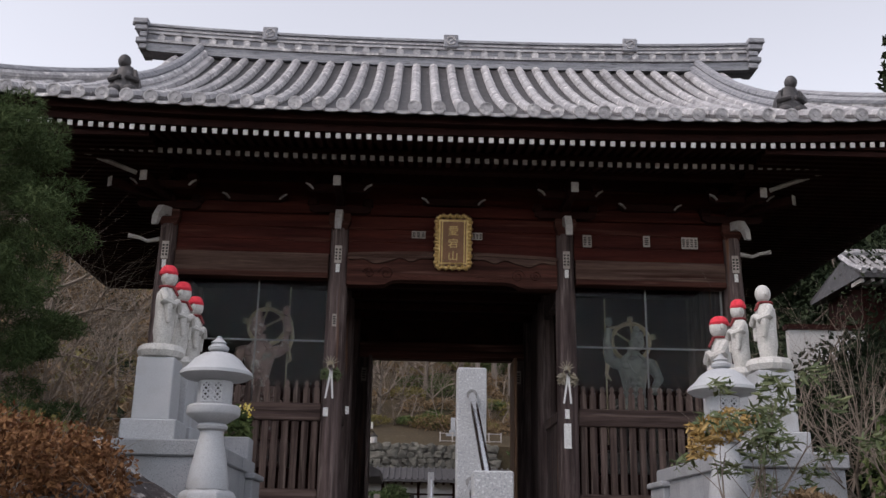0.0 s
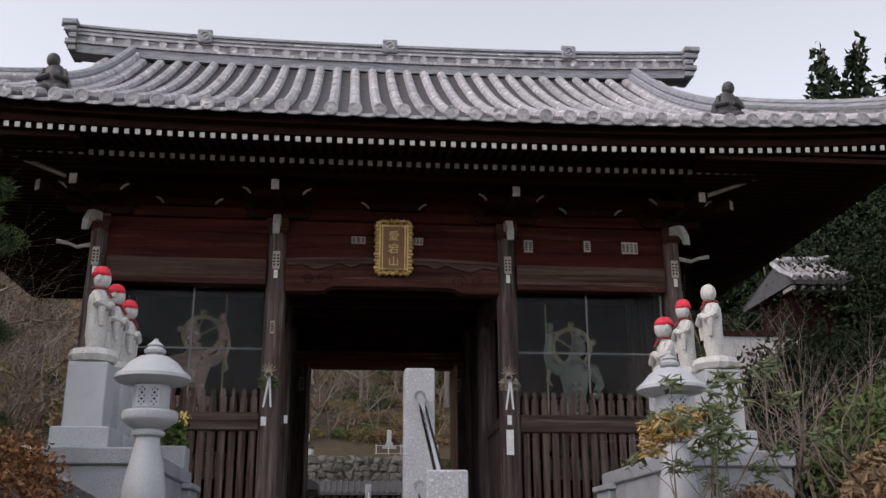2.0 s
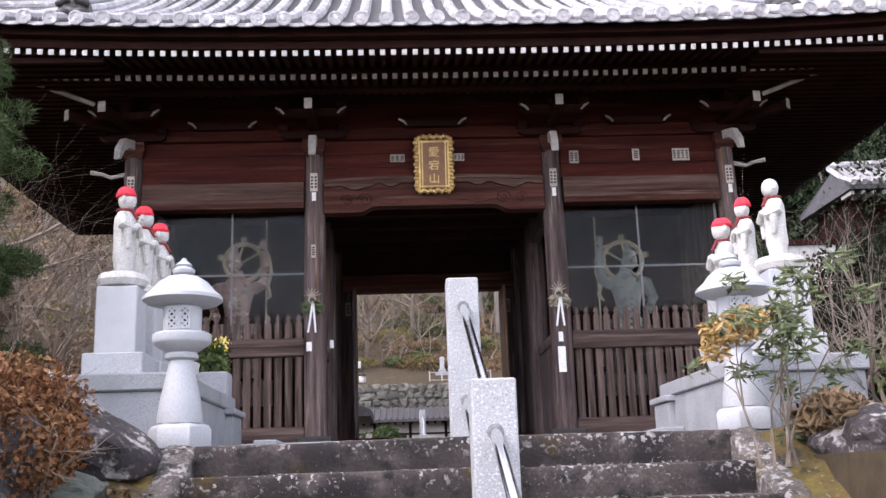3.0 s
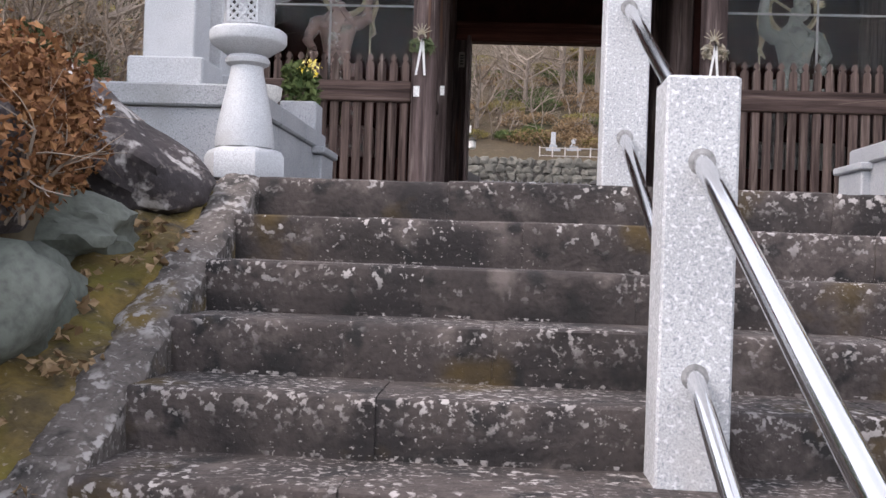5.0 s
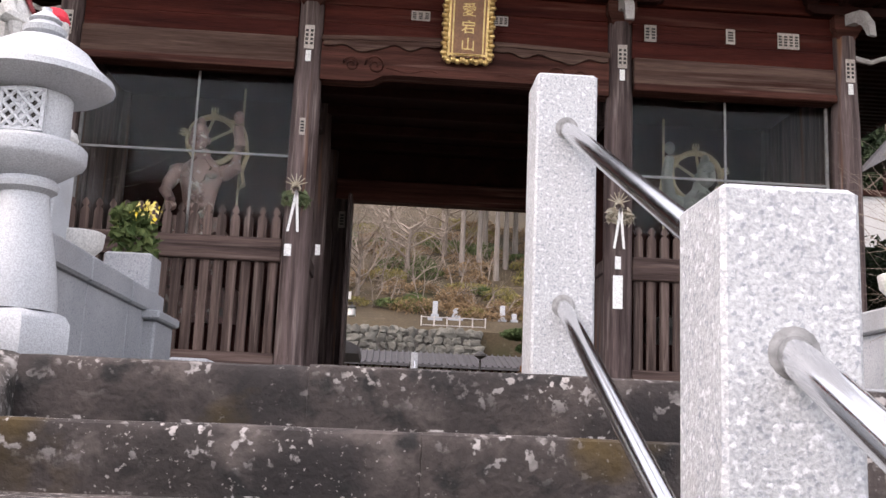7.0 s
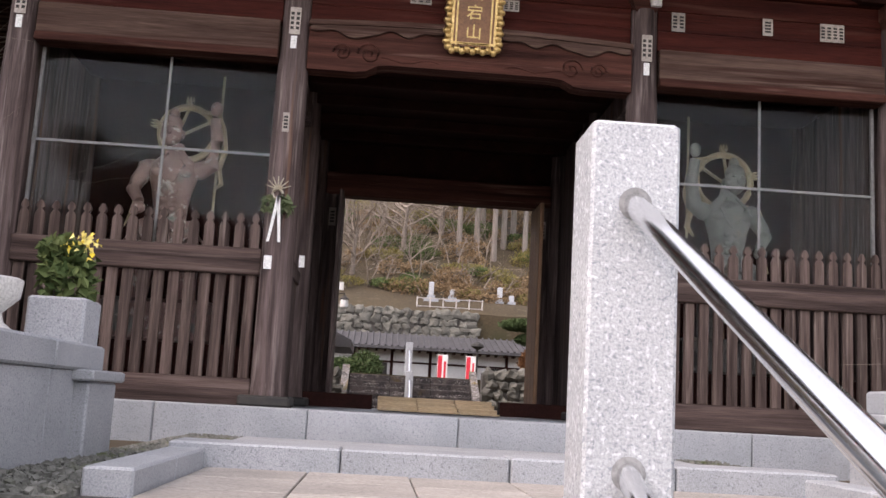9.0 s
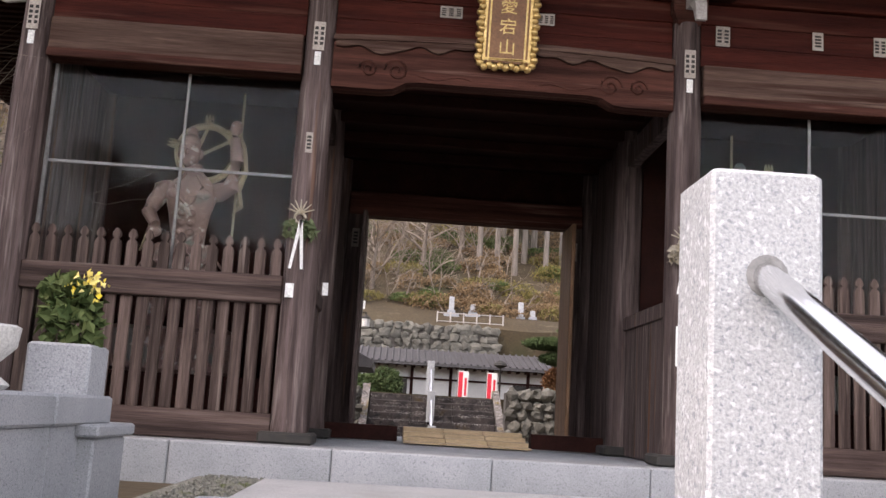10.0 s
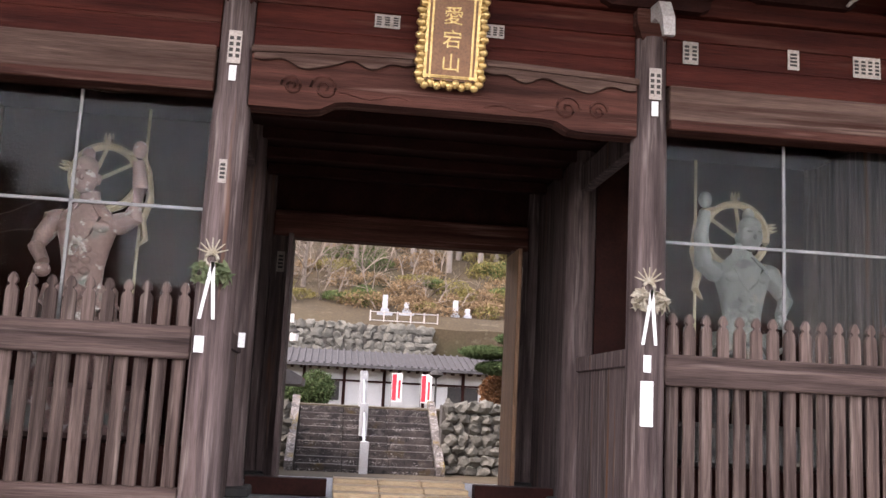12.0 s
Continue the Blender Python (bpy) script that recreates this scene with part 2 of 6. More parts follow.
gb.inputs["Transmission Weight"].default_value, gb.inputs["IOR"].default_value = 1.0, 1.15
gb.inputs["Specular IOR Level"].default_value = 0.5


# ---- mesh tools ----
class Shape:
    """Vertices and faces of one mesh, gathered from simple solids."""

    def __init__(self):
        self.v, self.f = [], []

    def add(self, verts, faces):
        k = len(self.v)
        self.v += [tuple(p) for p in verts]
        self.f += [tuple(i + k for i in q) for q in faces]
        return self

    def box(self, x0, x1, y0, y1, z0, z1, c=0.0, m=None):
        """A box with chamfered upright and level edges when c > 0."""
        if c <= 0:
            v = [(x, y, z) for z in (z0, z1) for y in (y0, y1) for x in (x0, x1)]
            f = [(0, 2, 3, 1), (4, 5, 7, 6), (0, 1, 5, 4), (2, 6, 7, 3), (0, 4, 6, 2), (1, 3, 7, 5)]
        else:
            def ring(z, e):
                a0, a1, b0, b1 = x0 + e, x1 - e, y0 + e, y1 - e
                return [(a0 + c, b0, z), (a1 - c, b0, z), (a1, b0 + c, z), (a1, b1 - c, z), (a1 - c, b1, z), (a0 + c, b1, z), (a0, b1 - c, z), (a0, b0 + c, z)]
            v = ring(z0, c) + ring(z0 + c, 0) + ring(z1 - c, 0) + ring(z1, c)
            f = [tuple(range(7, -1, -1)), tuple(range(24, 32))]
            for k in range(3):
                f += [(8 * k + i, 8 * k + (i + 1) % 8, 8 * k + 8 + (i + 1) % 8, 8 * k + 8 + i) for i in range(8)]
        if m is not None:
            v = [m @ Vector(p) for p in v]
        return self.add(v, f)

    def tube(self, pts, radii, n=8, caps=True, squash=1.0):
        """A round bar along points."""
        pts = [Vector(p) for p in pts]
        if not hasattr(radii, "__len__"):
            radii = [radii] * len(pts)
        v, f = [], []
        for i, p in enumerate(pts):
            d = (pts[min(i + 1, len(pts) - 1)] - pts[max(i - 1, 0)]).normalized()
            a = d.cross(Vector((0, 0, 1)) if abs(d.z) < 0.95 else Vector((1, 0, 0))).normalized()
            b = a.cross(d)
            v += [p + radii[i] * (a * math.cos(2 * math.pi * k / n) + b * squash * math.sin(2 * math.pi * k / n)) for k in range(n)]
        for i in range(len(pts) - 1):
            f += [(i * n + k, i * n + (k + 1) % n, (i + 1) * n + (k + 1) % n, (i + 1) * n + k) for k in range(n)]
        if caps:
            f += [tuple(range(n - 1, -1, -1)), tuple((len(pts) - 1) * n + k for k in range(n))]
        return self.add(v, f)

    def lathe(self, prof, n=24, at=(0, 0, 0), sx=1.0, sy=1.0, petals=0, depth=0.0):
        """Turns (radius, height) rows about the upright axis."""
        v, f = [], []
        for r, z in prof:
            for k in range(n):
                a = 2 * math.pi * k / n
                q = r * (1 + depth * (abs(math.sin(petals * a / 2)) - 0.5)) if petals else r
                v.append((at[0] + sx * q * math.cos(a), at[1] + sy * q * math.sin(a), at[2] + z))
        for i in range(len(prof) - 1):
            f += [(i * n + k, i * n + (k + 1) % n, (i + 1) * n + (k + 1) % n, (i + 1) * n + k) for k in range(n)]
        f += [tuple(range(n - 1, -1, -1)), tuple((len(prof) - 1) * n + k for k in range(n))]
        return self.add(v, f)

    def ball(self, c, rx, ry, rz, n=14, rows=9):
        prof = [(max(math.sin(math.pi * i / rows), 0.01), -math.cos(math.pi * i / rows)) for i in range(rows + 1)]
        k = len(self.v)
        self.lathe(prof, n)
        self.v[k:] = [(c[0] + rx * x, c[1] + ry * y, c[2] + rz * z) for x, y, z in self.v[k:]]
        return self

    def slab(self, poly, y0, y1):
        """A flat outline in x and z, thick along y."""
        n = len(poly)
        v = [(x, y0, z) for x, z in poly] + [(x, y1, z) for x, z in poly]
        f = [tuple(range(n)), tuple(range(2 * n - 1, n - 1, -1))] + [(i, i + n, (i + 1) % n + n, (i + 1) % n) for i in range(n)]
        return self.add(v, f)

    def ring(self, c, r, t, n=28, axis="y", a0=0.0, a1=2 * math.pi):
        pts = []
        for i in range(n + 1):
            a = a0 + (a1 - a0) * i / n
            o = (r * math.cos(a), 0, r * math.sin(a)) if axis == "y" else (r * math.cos(a), r * math.sin(a), 0)
            pts.append((c[0] + o[0], c[1] + o[1], c[2] + o[2]))
        return self.tube(pts, t, 6)

    def mesh(self, name, material, smooth=False):
        me = bpy.data.meshes.new(name)
        me.from_pydata(self.v, [], self.f)
        me.materials.append(material)
        if smooth:
            me.polygons.foreach_set("use_smooth", [True] * len(me.polygons))
            me.set_sharp_from_angle(angle=radians(38))
        me.update()
        return me


def part(name, shape, material, parent=None, label="", smooth=False):
    """One mesh object under a thing or a part."""
    ob = new(name, shape.mesh(name, material, smooth) if isinstance(shape, Shape) else shape)
    if parent is not None:
        ob.parent = parent
        ob.matrix_parent_inverse = parent.matrix_world.inverted() if parent.type != "EMPTY" else Matrix.Translation(-parent.location)
    return tagged(ob, label)


def thing(name, at, label, category, group="", kind=""):
    ob = new(name)
    ob.location = at
    ob.empty_display_size = 0.1
    return tagged(ob, label, category, group, kind)


def solid(name, shape, material, label, category="", group="", kind="", smooth=False):
    return tagged(part(name, shape, material, None, label, smooth), label, category, group, kind)


def leaves(centres, n, size, rng, long=1.6, flat=0.0):
    """Many small bent leaves scattered in the ellipsoids (x, y, z, rx, ry, rz), thicker towards their skin."""
    out = []
    w = np.array([c[3] * c[4] + c[4] * c[5] + c[3] * c[5] for c in centres])
    pick = rng.choice(len(centres), n, p=w / w.sum())
    d = rng.normal(size=(n, 3))
    d /= np.linalg.norm(d, axis=1)[:, None]
    rad = rng.uniform(0.35, 1.0, n) ** 0.45 * rng.uniform(0.85, 1.12, n)
    C = np.array(centres)
    p = C[pick, :3] + d * rad[:, None] * C[pick, 3:]
    a = rng.normal(size=(n, 3))
    a[:, 2] *= 1 - flat
    a += 0.6 * d
    a /= np.linalg.norm(a, axis=1)[:, None]
    b = np.cross(a, rng.normal(size=(n, 3)))
    b /= np.linalg.norm(b, axis=1)[:, None] + 1e-9
    s = size * rng.uniform(0.6, 1.3, n)[:, None]
    t = np.cross(a, b) * s * 0.25
    v = np.stack([p - a * s * long / 2, p + b * s / 2 + t, p + a * s * long / 2, p - b * s / 2 + t], 1).reshape(-1, 3)
    sh = Shape()
    sh.v = v.tolist()
    sh.f = [(4 * i, 4 * i + 1, 4 * i + 2, 4 * i + 3) for i in range(n)]
    return sh


def branches(sh, base, direction, length, radius, depth, rng, spread=0.6, droop=0.0, kids=3, n=5, tips=None):
    """Tapered limbs that fork and bend; tips gathers their ends."""
    p, d = Vector(base), Vector(direction).normalized()
    pts, rr = [p.copy()], [radius]
    for i in range(4):
        d = (d + Vector(rng.normal(size=3)) * 0.16 + Vector((0, 0, -droop))).normalized()
        p = p + d * length / 4
        pts.append(p.copy())
        rr.append(radius * (1 - 0.16 * (i + 1)))
        if depth > 0 and i > 0:
            for _ in range(int(rng.integers(1, kids + 1)) if i < 3 else kids):
                side = (d + Vector(rng.normal(size=3)) * spread).normalized()
                branches(sh, p, side, length * rng.uniform(0.5, 0.75), rr[-1] * 0.62, depth - 1, rng, spread, droop, kids, max(3, n - 1), tips)
    sh.tube(pts, rr, n, caps=False)
    if tips is not None and depth == 0:
        tips.append(tuple(p))
    return sh


def rock(c, size, rng, rough=0.18, cuts=3, flat=0.0):
    """An uneven boulder."""
    bm = bmesh.new()
    bmesh.ops.create_icosphere(bm, subdivisions=cuts, radius=1.0)
    off = Vector(rng.uniform(-50, 50, 3))
    for v in bm.verts:
        k = max(abs(v.co.x), abs(v.co.y), abs(v.co.z))
        q = v.co.lerp(v.co / k * 0.85, 0.45)
        q *= 1 + rough * 1.8 * noise.noise(v.co * 1.3 + off) + rough * 0.5 * noise.noise(v.co * 4 + off)
        v.co = Vector((q.x * size[0], q.y * size[1], q.z * size[2])) + Vector(c)
    sh = Shape()
    bm.verts.index_update()
    sh.v, sh.f = [tuple(v.co) for v in bm.verts], [tuple(v.index for v in f.verts) for f in bm.faces]
    bm.free()
    return sh


rng = np.random.default_rng(7)

# ---- ground: one sheet from the road level up the hill ----
STEP_Y, STEP_Z, TREAD, RISER, STEPS = -6.75, -0.36, 0.40, 0.20, 8
LOW = STEP_Z - STEPS * RISER


def smooth01(a):
    a = min(max(a, 0.0), 1.0)
    return a * a * (3 - 2 * a)


def ground_z(x, y):
    path = -0.40
    if y > 5.2:
        path = -0.82
    if y > 19.0:
        path = 0.72
    if y > 44.6:
        path = 4.9 + (y - 44.6) * 0.52
    side = 0.0
    if x < -5.0 and y > -15:
        side = min((-5.0 - x) * 0.58, 20) * smooth01((y + 15) / 24)
    if x > 5.0 and y > -10:
        side = min((x - 5.0) * 0.20, 10) * smooth01((y + 10) / 8)
    z = path if y > 5.2 else -0.42
    if y < -6.4:
        if -2.42 < x < 1.95:
            z = LOW
        else:
            z = LOW + (LOW * -1 - 0.55) * smooth01((y + 11.3) / 1.2)
    z = max(z, -0.42 + side) if side > 0.02 else z
    if abs(x) > 2.9:
        z += 0.10 * noise.noise(Vector((x * 0.6, y * 0.6, 0)))
    if y > 46 or abs(x) > 9:
        z += 0.8 * noise.noise(Vector((x * 0.12, y * 0.12, 3)))
    return min(z, 46 + 2 * noise.noise(Vector((x * 0.05, y * 0.05, 0))))


gx = sorted(set([*np.linspace(-9, 9, 73).round(3), -2.43, -2.41, 1.94, 1.96, *(-9 - np.geomspace(0.5, 900, 34)).round(2), *(9 + np.geomspace(0.5, 900, 34)).round(2)]))
gy = sorted(set([*np.linspace(-16, 20, 97).round(3), -6.41, -6.39, 5.19, 5.21, 18.99, 19.01, 44.59, 44.61, *np.linspace(20, 60, 41).round(2), *(60 + np.geomspace(1, 1200, 30)).round(2), *(-16 - np.geomspace(0.5, 900, 22)).round(2)]))
sh = Shape()
sh.v = [(float(x), float(y), ground_z(float(x), float(y))) for y in gy for x in gx]
W = len(gx)
sh.f = [(j * W + i, j * W + i + 1, (j + 1) * W + i + 1, (j + 1) * W + i) for j in range(len(gy) - 1) for i in range(W - 1)]
solid("ground", sh, GROUND, "brown earth with dry grass and low scrub", "ground", kind="structure", smooth=True)

# ---- stairs ----
XL, XR = -1.86, 1.58
stairs = thing("front_stairs", (0, STEP_Y, LOW), "wide worn stone stairs blotched with white lichen and moss", "stairs", kind="structure")


def worn_block(x0, x1, y0, y1, z0, z1):
    """A step stone with a worn, chipped nosing and an uneven face."""
    prof = [(0.014, z0, 0), (0.010, z0 + 0.04, 0.6), (0.003, z0 + 0.09, 1), (0.0, z1 - 0.06, 1), (0.001, z1 - 0.026, 1.4), (0.007, z1 - 0.009, 1.6), (0.022, z1 - 0.001, 1.2), (0.07, z1, 0.8), (0.2, z1, 0.7), (y1 - y0, z1, 0.2), (y1 - y0, z0, 0)]
    n, m = max(6, int((x1 - x0) / 0.035)), len(prof)
    s = Shape()
    for i in range(n + 1):
        x = x0 + (x1 - x0) * i / n
        end = min(1.0, min(i, n - i) / 1.5)
        for j, (dy, z, k) in enumerate(prof):
            q = Vector((x * 5, (y0 + dy) * 5, z * 9))
            d = 0.010 * noise.noise(q * 0.5) + 0.007 * noise.noise(q * 2.6) + 0.003 * noise.noise(q * 8)
            chip = 0.016 * max(0.0, noise.noise(q * 1.7 + Vector((9, 4, 2))) - 0.22) if 3 < j < 7 else 0.0
            top = j > 6
            s.v.append((x, y0 + dy + (0 if top else k * d + chip) + (0.004 * (1 - end) if j < 7 else 0), z + (k * d * 0.6 - 0.003 * (1 - end) if top else -chip * 0.7 if 3 < j else 0)))
    for i in range(n):
        s.f += [(i * m + j, (i + 1) * m + j, (i + 1) * m + (j + 1) % m, i * m + (j + 1) % m) for j in range(m)]
    s.f += [tuple(range(m)), tuple(n * m + j for j in range(m - 1, -1, -1))]
    return s


for i in range(STEPS):
    y0, z1 = STEP_Y - i * TREAD, STEP_Z - i * RISER
    cuts, nb = [XL], 4 + i % 2
    cuts += [XL + (XR - XL) * k / nb + rng.uniform(-0.22, 0.22) for k in range(1, nb)] + [XR]
    for a, b in zip(cuts[:-1], cuts[1:]):
        dz = rng.uniform(-0.006, 0.006)
        part("step_block", worn_block(a + 0.0005, b - 0.0005, y0 + rng.uniform(-0.008, 0.008), y0 + TREAD + 0.15, z1 - RISER - 0.01, z1 + dz), STEP, stairs, smooth=True)


def kerb_stone(x0, x1, ya, yb, za, zb):
    """A rough sloping stone with broken edges."""
    s, nx, ny = Shape(), 9, 22
    for j in range(ny + 1):
        t = j / ny
        y, z = ya + (yb - ya) * t, za + (zb - za) * t
        for i in range(nx + 1):
            u = i / nx
            x = x0 + (x1 - x0) * u
            q = Vector((x * 7, y * 7, 2.0))
            d = 0.022 * noise.noise(q) + 0.012 * noise.noise(q * 3) + 0.005 * noise.noise(q * 8)
            e = min(u, 1 - u) * nx
            drop = 0.03 + 0.03 * noise.noise(q * 2) if e < 0.5 else 0.008 if e < 1.5 else 0.0
            g = 0.012 if j in (0, ny) else 0.0
            s.v.append((x + (0.018 * noise.noise(q * 1.7 + Vector((5, 5, 5))) if e < 1.5 and (u < 0.5) == (x0 < 0) else 0), y, z + d - drop - g))
    w = nx + 1
    s.f = [(j * w + i, j * w + i + 1, (j + 1) * w + i + 1, (j + 1) * w + i) for j in range(ny) for i in range(nx)]
    edge = [i for i in range(w)] + [j * w + nx for j in range(1, ny + 1)] + [ny * w + i for i in range(nx - 1, -1, -1)] + [j * w for j in range(ny - 1, 0, -1)]
    k = len(s.v)
    s.v += [(s.v[i][0], s.v[i][1], s.v[i][2] - 0.5) for i in edge]
    m = len(edge)
    s.f += [(edge[i], k + i, k + (i + 1) % m, edge[(i + 1) % m]) for i in range(m)]
    return s


for side, x0, x1 in ((-1, XL - 0.21, XL + 0.006), (1, XR - 0.006, XR + 0.20)):
    for k in range(5):
        e = 0.003
        part("sloping_kerb", kerb_stone(x0, x1, STEP_Y + 0.1 - 0.66 * k - e, STEP_Y + 0.1 - 0.66 * (k + 1) + e, STEP_Z + 0.02 - 0.33 * k, STEP_Z + 0.02 - 0.33 * (k + 1)), KERB, stairs, "rough sloping kerb stone with lichen", smooth=True)

# earth banks beside the stairs
for name, xa, xb in (("left_bank", -2.75, XL - 0.16), ("right_bank", XR + 0.15, 2.6)):
    nx, ny = 24, 120
    s = Shape()
    for j in range(ny):
        for i in range(nx):
            x, y = xa + (xb - xa) * i / (nx - 1), -10.6 + 3.95 * j / (ny - 1)
            line = STEP_Z - 0.045 + (min(y, STEP_Y) - STEP_Y) * 0.5
            out = (xb - x) / (xb - xa) if xa < 0 else (x - xa) / (xb - xa)
            z = max(line, LOW - 0.05) + out * 0.12 + 0.045 * noise.noise(Vector((x * 6, y * 6, 1))) + 0.02 * noise.noise(Vector((x * 17, y * 17, 4)))
            s.v.append((x, y, z))
    s.f = [(j * nx + i, j * nx + i + 1, (j + 1) * nx + i + 1, (j + 1) * nx + i) for j in range(ny - 1) for i in range(nx - 1)]
    solid("earth_bank", s, MOSS, "mossy brown earth bank strewn with dead leaves", "bank", kind="structure", smooth=True)

# retaining boulders
BOULDERS = [(-2.52, -7.56, -0.66, 0.36, 0.30, 0.17, 1), (-2.56, -8.12, -0.95, 0.42, 0.40, 0.32, 1),
            (-2.62, -8.9, -1.15, 0.40, 0.42, 0.42, 1), (-2.62, -8.3, -0.50, 0.34, 0.36, 0.22, 0), (-2.72, -9.75, -1.45, 0.38, 0.48, 0.5, 0), (-2.5, -8.5, -1.5, 0.36, 0.5, 0.22, 1),
            (2.25, -7.25, -0.52, 0.30, 0.40, 0.22, 0), (2.4, -8.0, -0.78, 0.34, 0.45, 0.32, 0), (2.5, -8.8, -1.1, 0.36, 0.45, 0.40, 1), (2.55, -9.7, -1.5, 0.36, 0.5, 0.45, 0), (2.9, -7.0, -0.44, 0.38, 0.3, 0.2, 1)]
for x, y, z, a, b, c, green in BOULDERS:
    solid("boulder", rock((x, y, z), (a, b, c), rng, 0.26, 4), BOULDERG if green else BOULDER,
          "smooth green-grey boulder in the bank" if green else "dark boulder with pale lichen beside the stairs", "boulder", "retaining boulders", smooth=True)

slab_rock = rock((0, 0, 0), (0.46, 0.28, 0.185), rng, 0.20, 4)
lean = pose(-2.44, -7.04, -0.29, 0, 37, -8)
slab_rock.v = [tuple(lean @ Vector(q)) for q in slab_rock.v]
solid("boulder", slab_rock, BOULDER, "long dark boulder with white lichen leaning beside the stairs", "boulder", "retaining boulders", smooth=True)

# ---- handrail ----
PX = -0.118
rail = thing("handrail", (PX, -6.6, STEP_Z), "steel double handrail on square white granite posts", "handrail")
POSTS = [(-6.58, STEP_Z, 0.696), (-8.44, STEP_Z - 5 * RISER, -0.169), (-10.30, LOW, -1.035)]
for y, zb, zt in POSTS:
    post = part("granite_post", Shape().box(PX - 0.106, PX + 0.106, y - 0.106, y + 0.106, zb - 0.01, zt, 0.008), GRANITE, rail)
for (ya, _, za), (yb, _, zb) in zip(POSTS[:-1], POSTS[1:]):
    for drop in ((0.20, 0.82) if ya > -7 else (0.25, 0.87)):
        p, q = Vector((PX, ya - 0.10, za - drop)), Vector((PX, yb + 0.10, zb - drop + 0.10))
        part("rail_tube", Shape().tube([p, q], 0.028, 14), STEEL, rail, "polished steel tube", smooth=True)
        part("sealing_ring", Shape().lathe([(0.030, 0), (0.040, 0.002), (0.040, 0.010), (0.030, 0.012)], 16), MORTAR, rail)
        rail.children[-1].matrix_local = Matrix.Translation(p - rail.location + Vector((0, 0.003, 0))) @ pose(0, 0, 0, 90)

# ---- landing paving and gate platform ----
landing = thing("landing_paving", (0, -5, STEP_Z), "landing paved with pale stone slabs before the gate", "paving", kind="structure")
part("bed", Shape().box(-2.05, 1.95, STEP_Y + 0.5, -3.92, STEP_Z - 0.12, STEP_Z - 0.012), JOINT, landing)
for j in range(4):
    for i in range(6):
        x0, y0 = -1.5 + i * 0.5, STEP_Y + 0.56 + j * 0.58
        part("paving_slab", Shape().box(x0 + 0.004, x0 + 0.496, y0 + 0.004, y0 + 0.572, STEP_Z - 0.05, STEP_Z + rng.uniform(-0.002, 0.002), 0.004), PAVE, landing)
for sx in (-1, 1):
    for k in range(1, 3):
        part("kerb_block", Shape().box(sx * 1.60 - 0.09, sx * 1.60 + 0.09, -6.1 + 0.75 * k, -5.36 + 0.75 * k, STEP_Z - 0.1, STEP_Z + 0.09, 0.01), GRANITE2, landing)
for k in range(4):
    part("kerb_block", Shape().box(-1.69 + 0.845 * k + 0.003, -1.69 + 0.845 * (k + 1) - 0.003, -3.92, -3.55, STEP_Z - 0.1, STEP_Z + 0.12, 0.01), GRANITE2, landing)
for sx in (-1, 1):
    gs = Shape()
    for _ in range(1500):
        gx0, gy0, q = sx * rng.uniform(1.70, 2.12), rng.uniform(-5.6, -0.82), rng.uniform(0.008, 0.020)
        m4 = pose(gx0, gy0, -0.355 + q * 0.3, *rng.uniform(0, 180, 3))
        gs.box(-q, q, -q * 0.8, q * 0.8, -q * 0.6, q * 0.6, 0.0, m4)
    gs.box(*sorted((sx * 1.695, sx * 2.2)), -5.6, -0.79, -0.45, -0.352)
    solid("gravel_strip", gs, GRAVEL, "dull grey-green gravel beside the landing", "gravel", kind="stuff")
platform = thing("gate_platform", (0, 2, -0.2), "granite platform under the gate with squared edge stones", "platform", kind="structure")
part("upper_paving", Shape().box(-1.69, 1.69, -3.55, -0.95, STEP_Z - 0.1, STEP_Z + 0.03), GRANITE2, platform)
part("floor_slab", Shape().box(-4.9, 4.9, -0.40, 4.9, -0.5, -0.112), GRANITE2, platform)
for k in range(8):
    x0 = -4.9 + k * 1.225
    part("edge_stone", Shape().box(x0 + 0.003, x0 + 1.222, -0.78, -0.40, -0.46, -0.10, 0.010), GRANITE2, platform)

# ---- the gate ----
CX = (-4.125, -1.65, 1.65, 4.125)
DEPTH, FLOOR = 4.2, -0.10
gate = thing("temple_gate", (0, 2.1, FLOOR), "dark weathered timber temple gate under a grey tiled roof", "gate")
col = Shape().lathe([(0.16, 0), (0.165, 0.04), (0.16, 0.1), (0.15, 0.2), (0.148, 2.9), (0.135, 3.25), (0.128, 3.62), (0.126, 3.90)], 20)
col_mesh = col.mesh("column", WOOD, True)
base_mesh = Shape().box(-0.24, 0.24, -0.24, 0.24, -0.005, 0.10, 0.02).mesh("column_base", INK)
cap_mesh = Shape().lathe([(0.13, 0), (0.22, 0.12), (0.22, 0.24), (0.20, 0.25)], 4).mesh("capital", WOODH)
for y in (0, 2.1, DEPTH):
    for x in CX:
        c = part("column", col_mesh, None, gate)
        c.matrix_local = Matrix.Translation((x, y - 2.1, 0.03))
        b = part("column_base", base_mesh, None, gate, "black metal column shoe")
        b.matrix_local = Matrix.Translation((x, y - 2.1, 0)) @ Matrix.Diagonal((0.95, 0.95, 0.9, 1))
        if y == 0:
            k = part("capital", cap_mesh, None, gate)
            k.matrix_local = Matrix.Translation((x, y - 2.1, 3.90)) @ pose(0, 0, 0, 0, 0, 45)


def gate_box(name, dims, material, c=0.008, label=""):
    return part(name, Shape().box(*dims, c), material, gate, label)


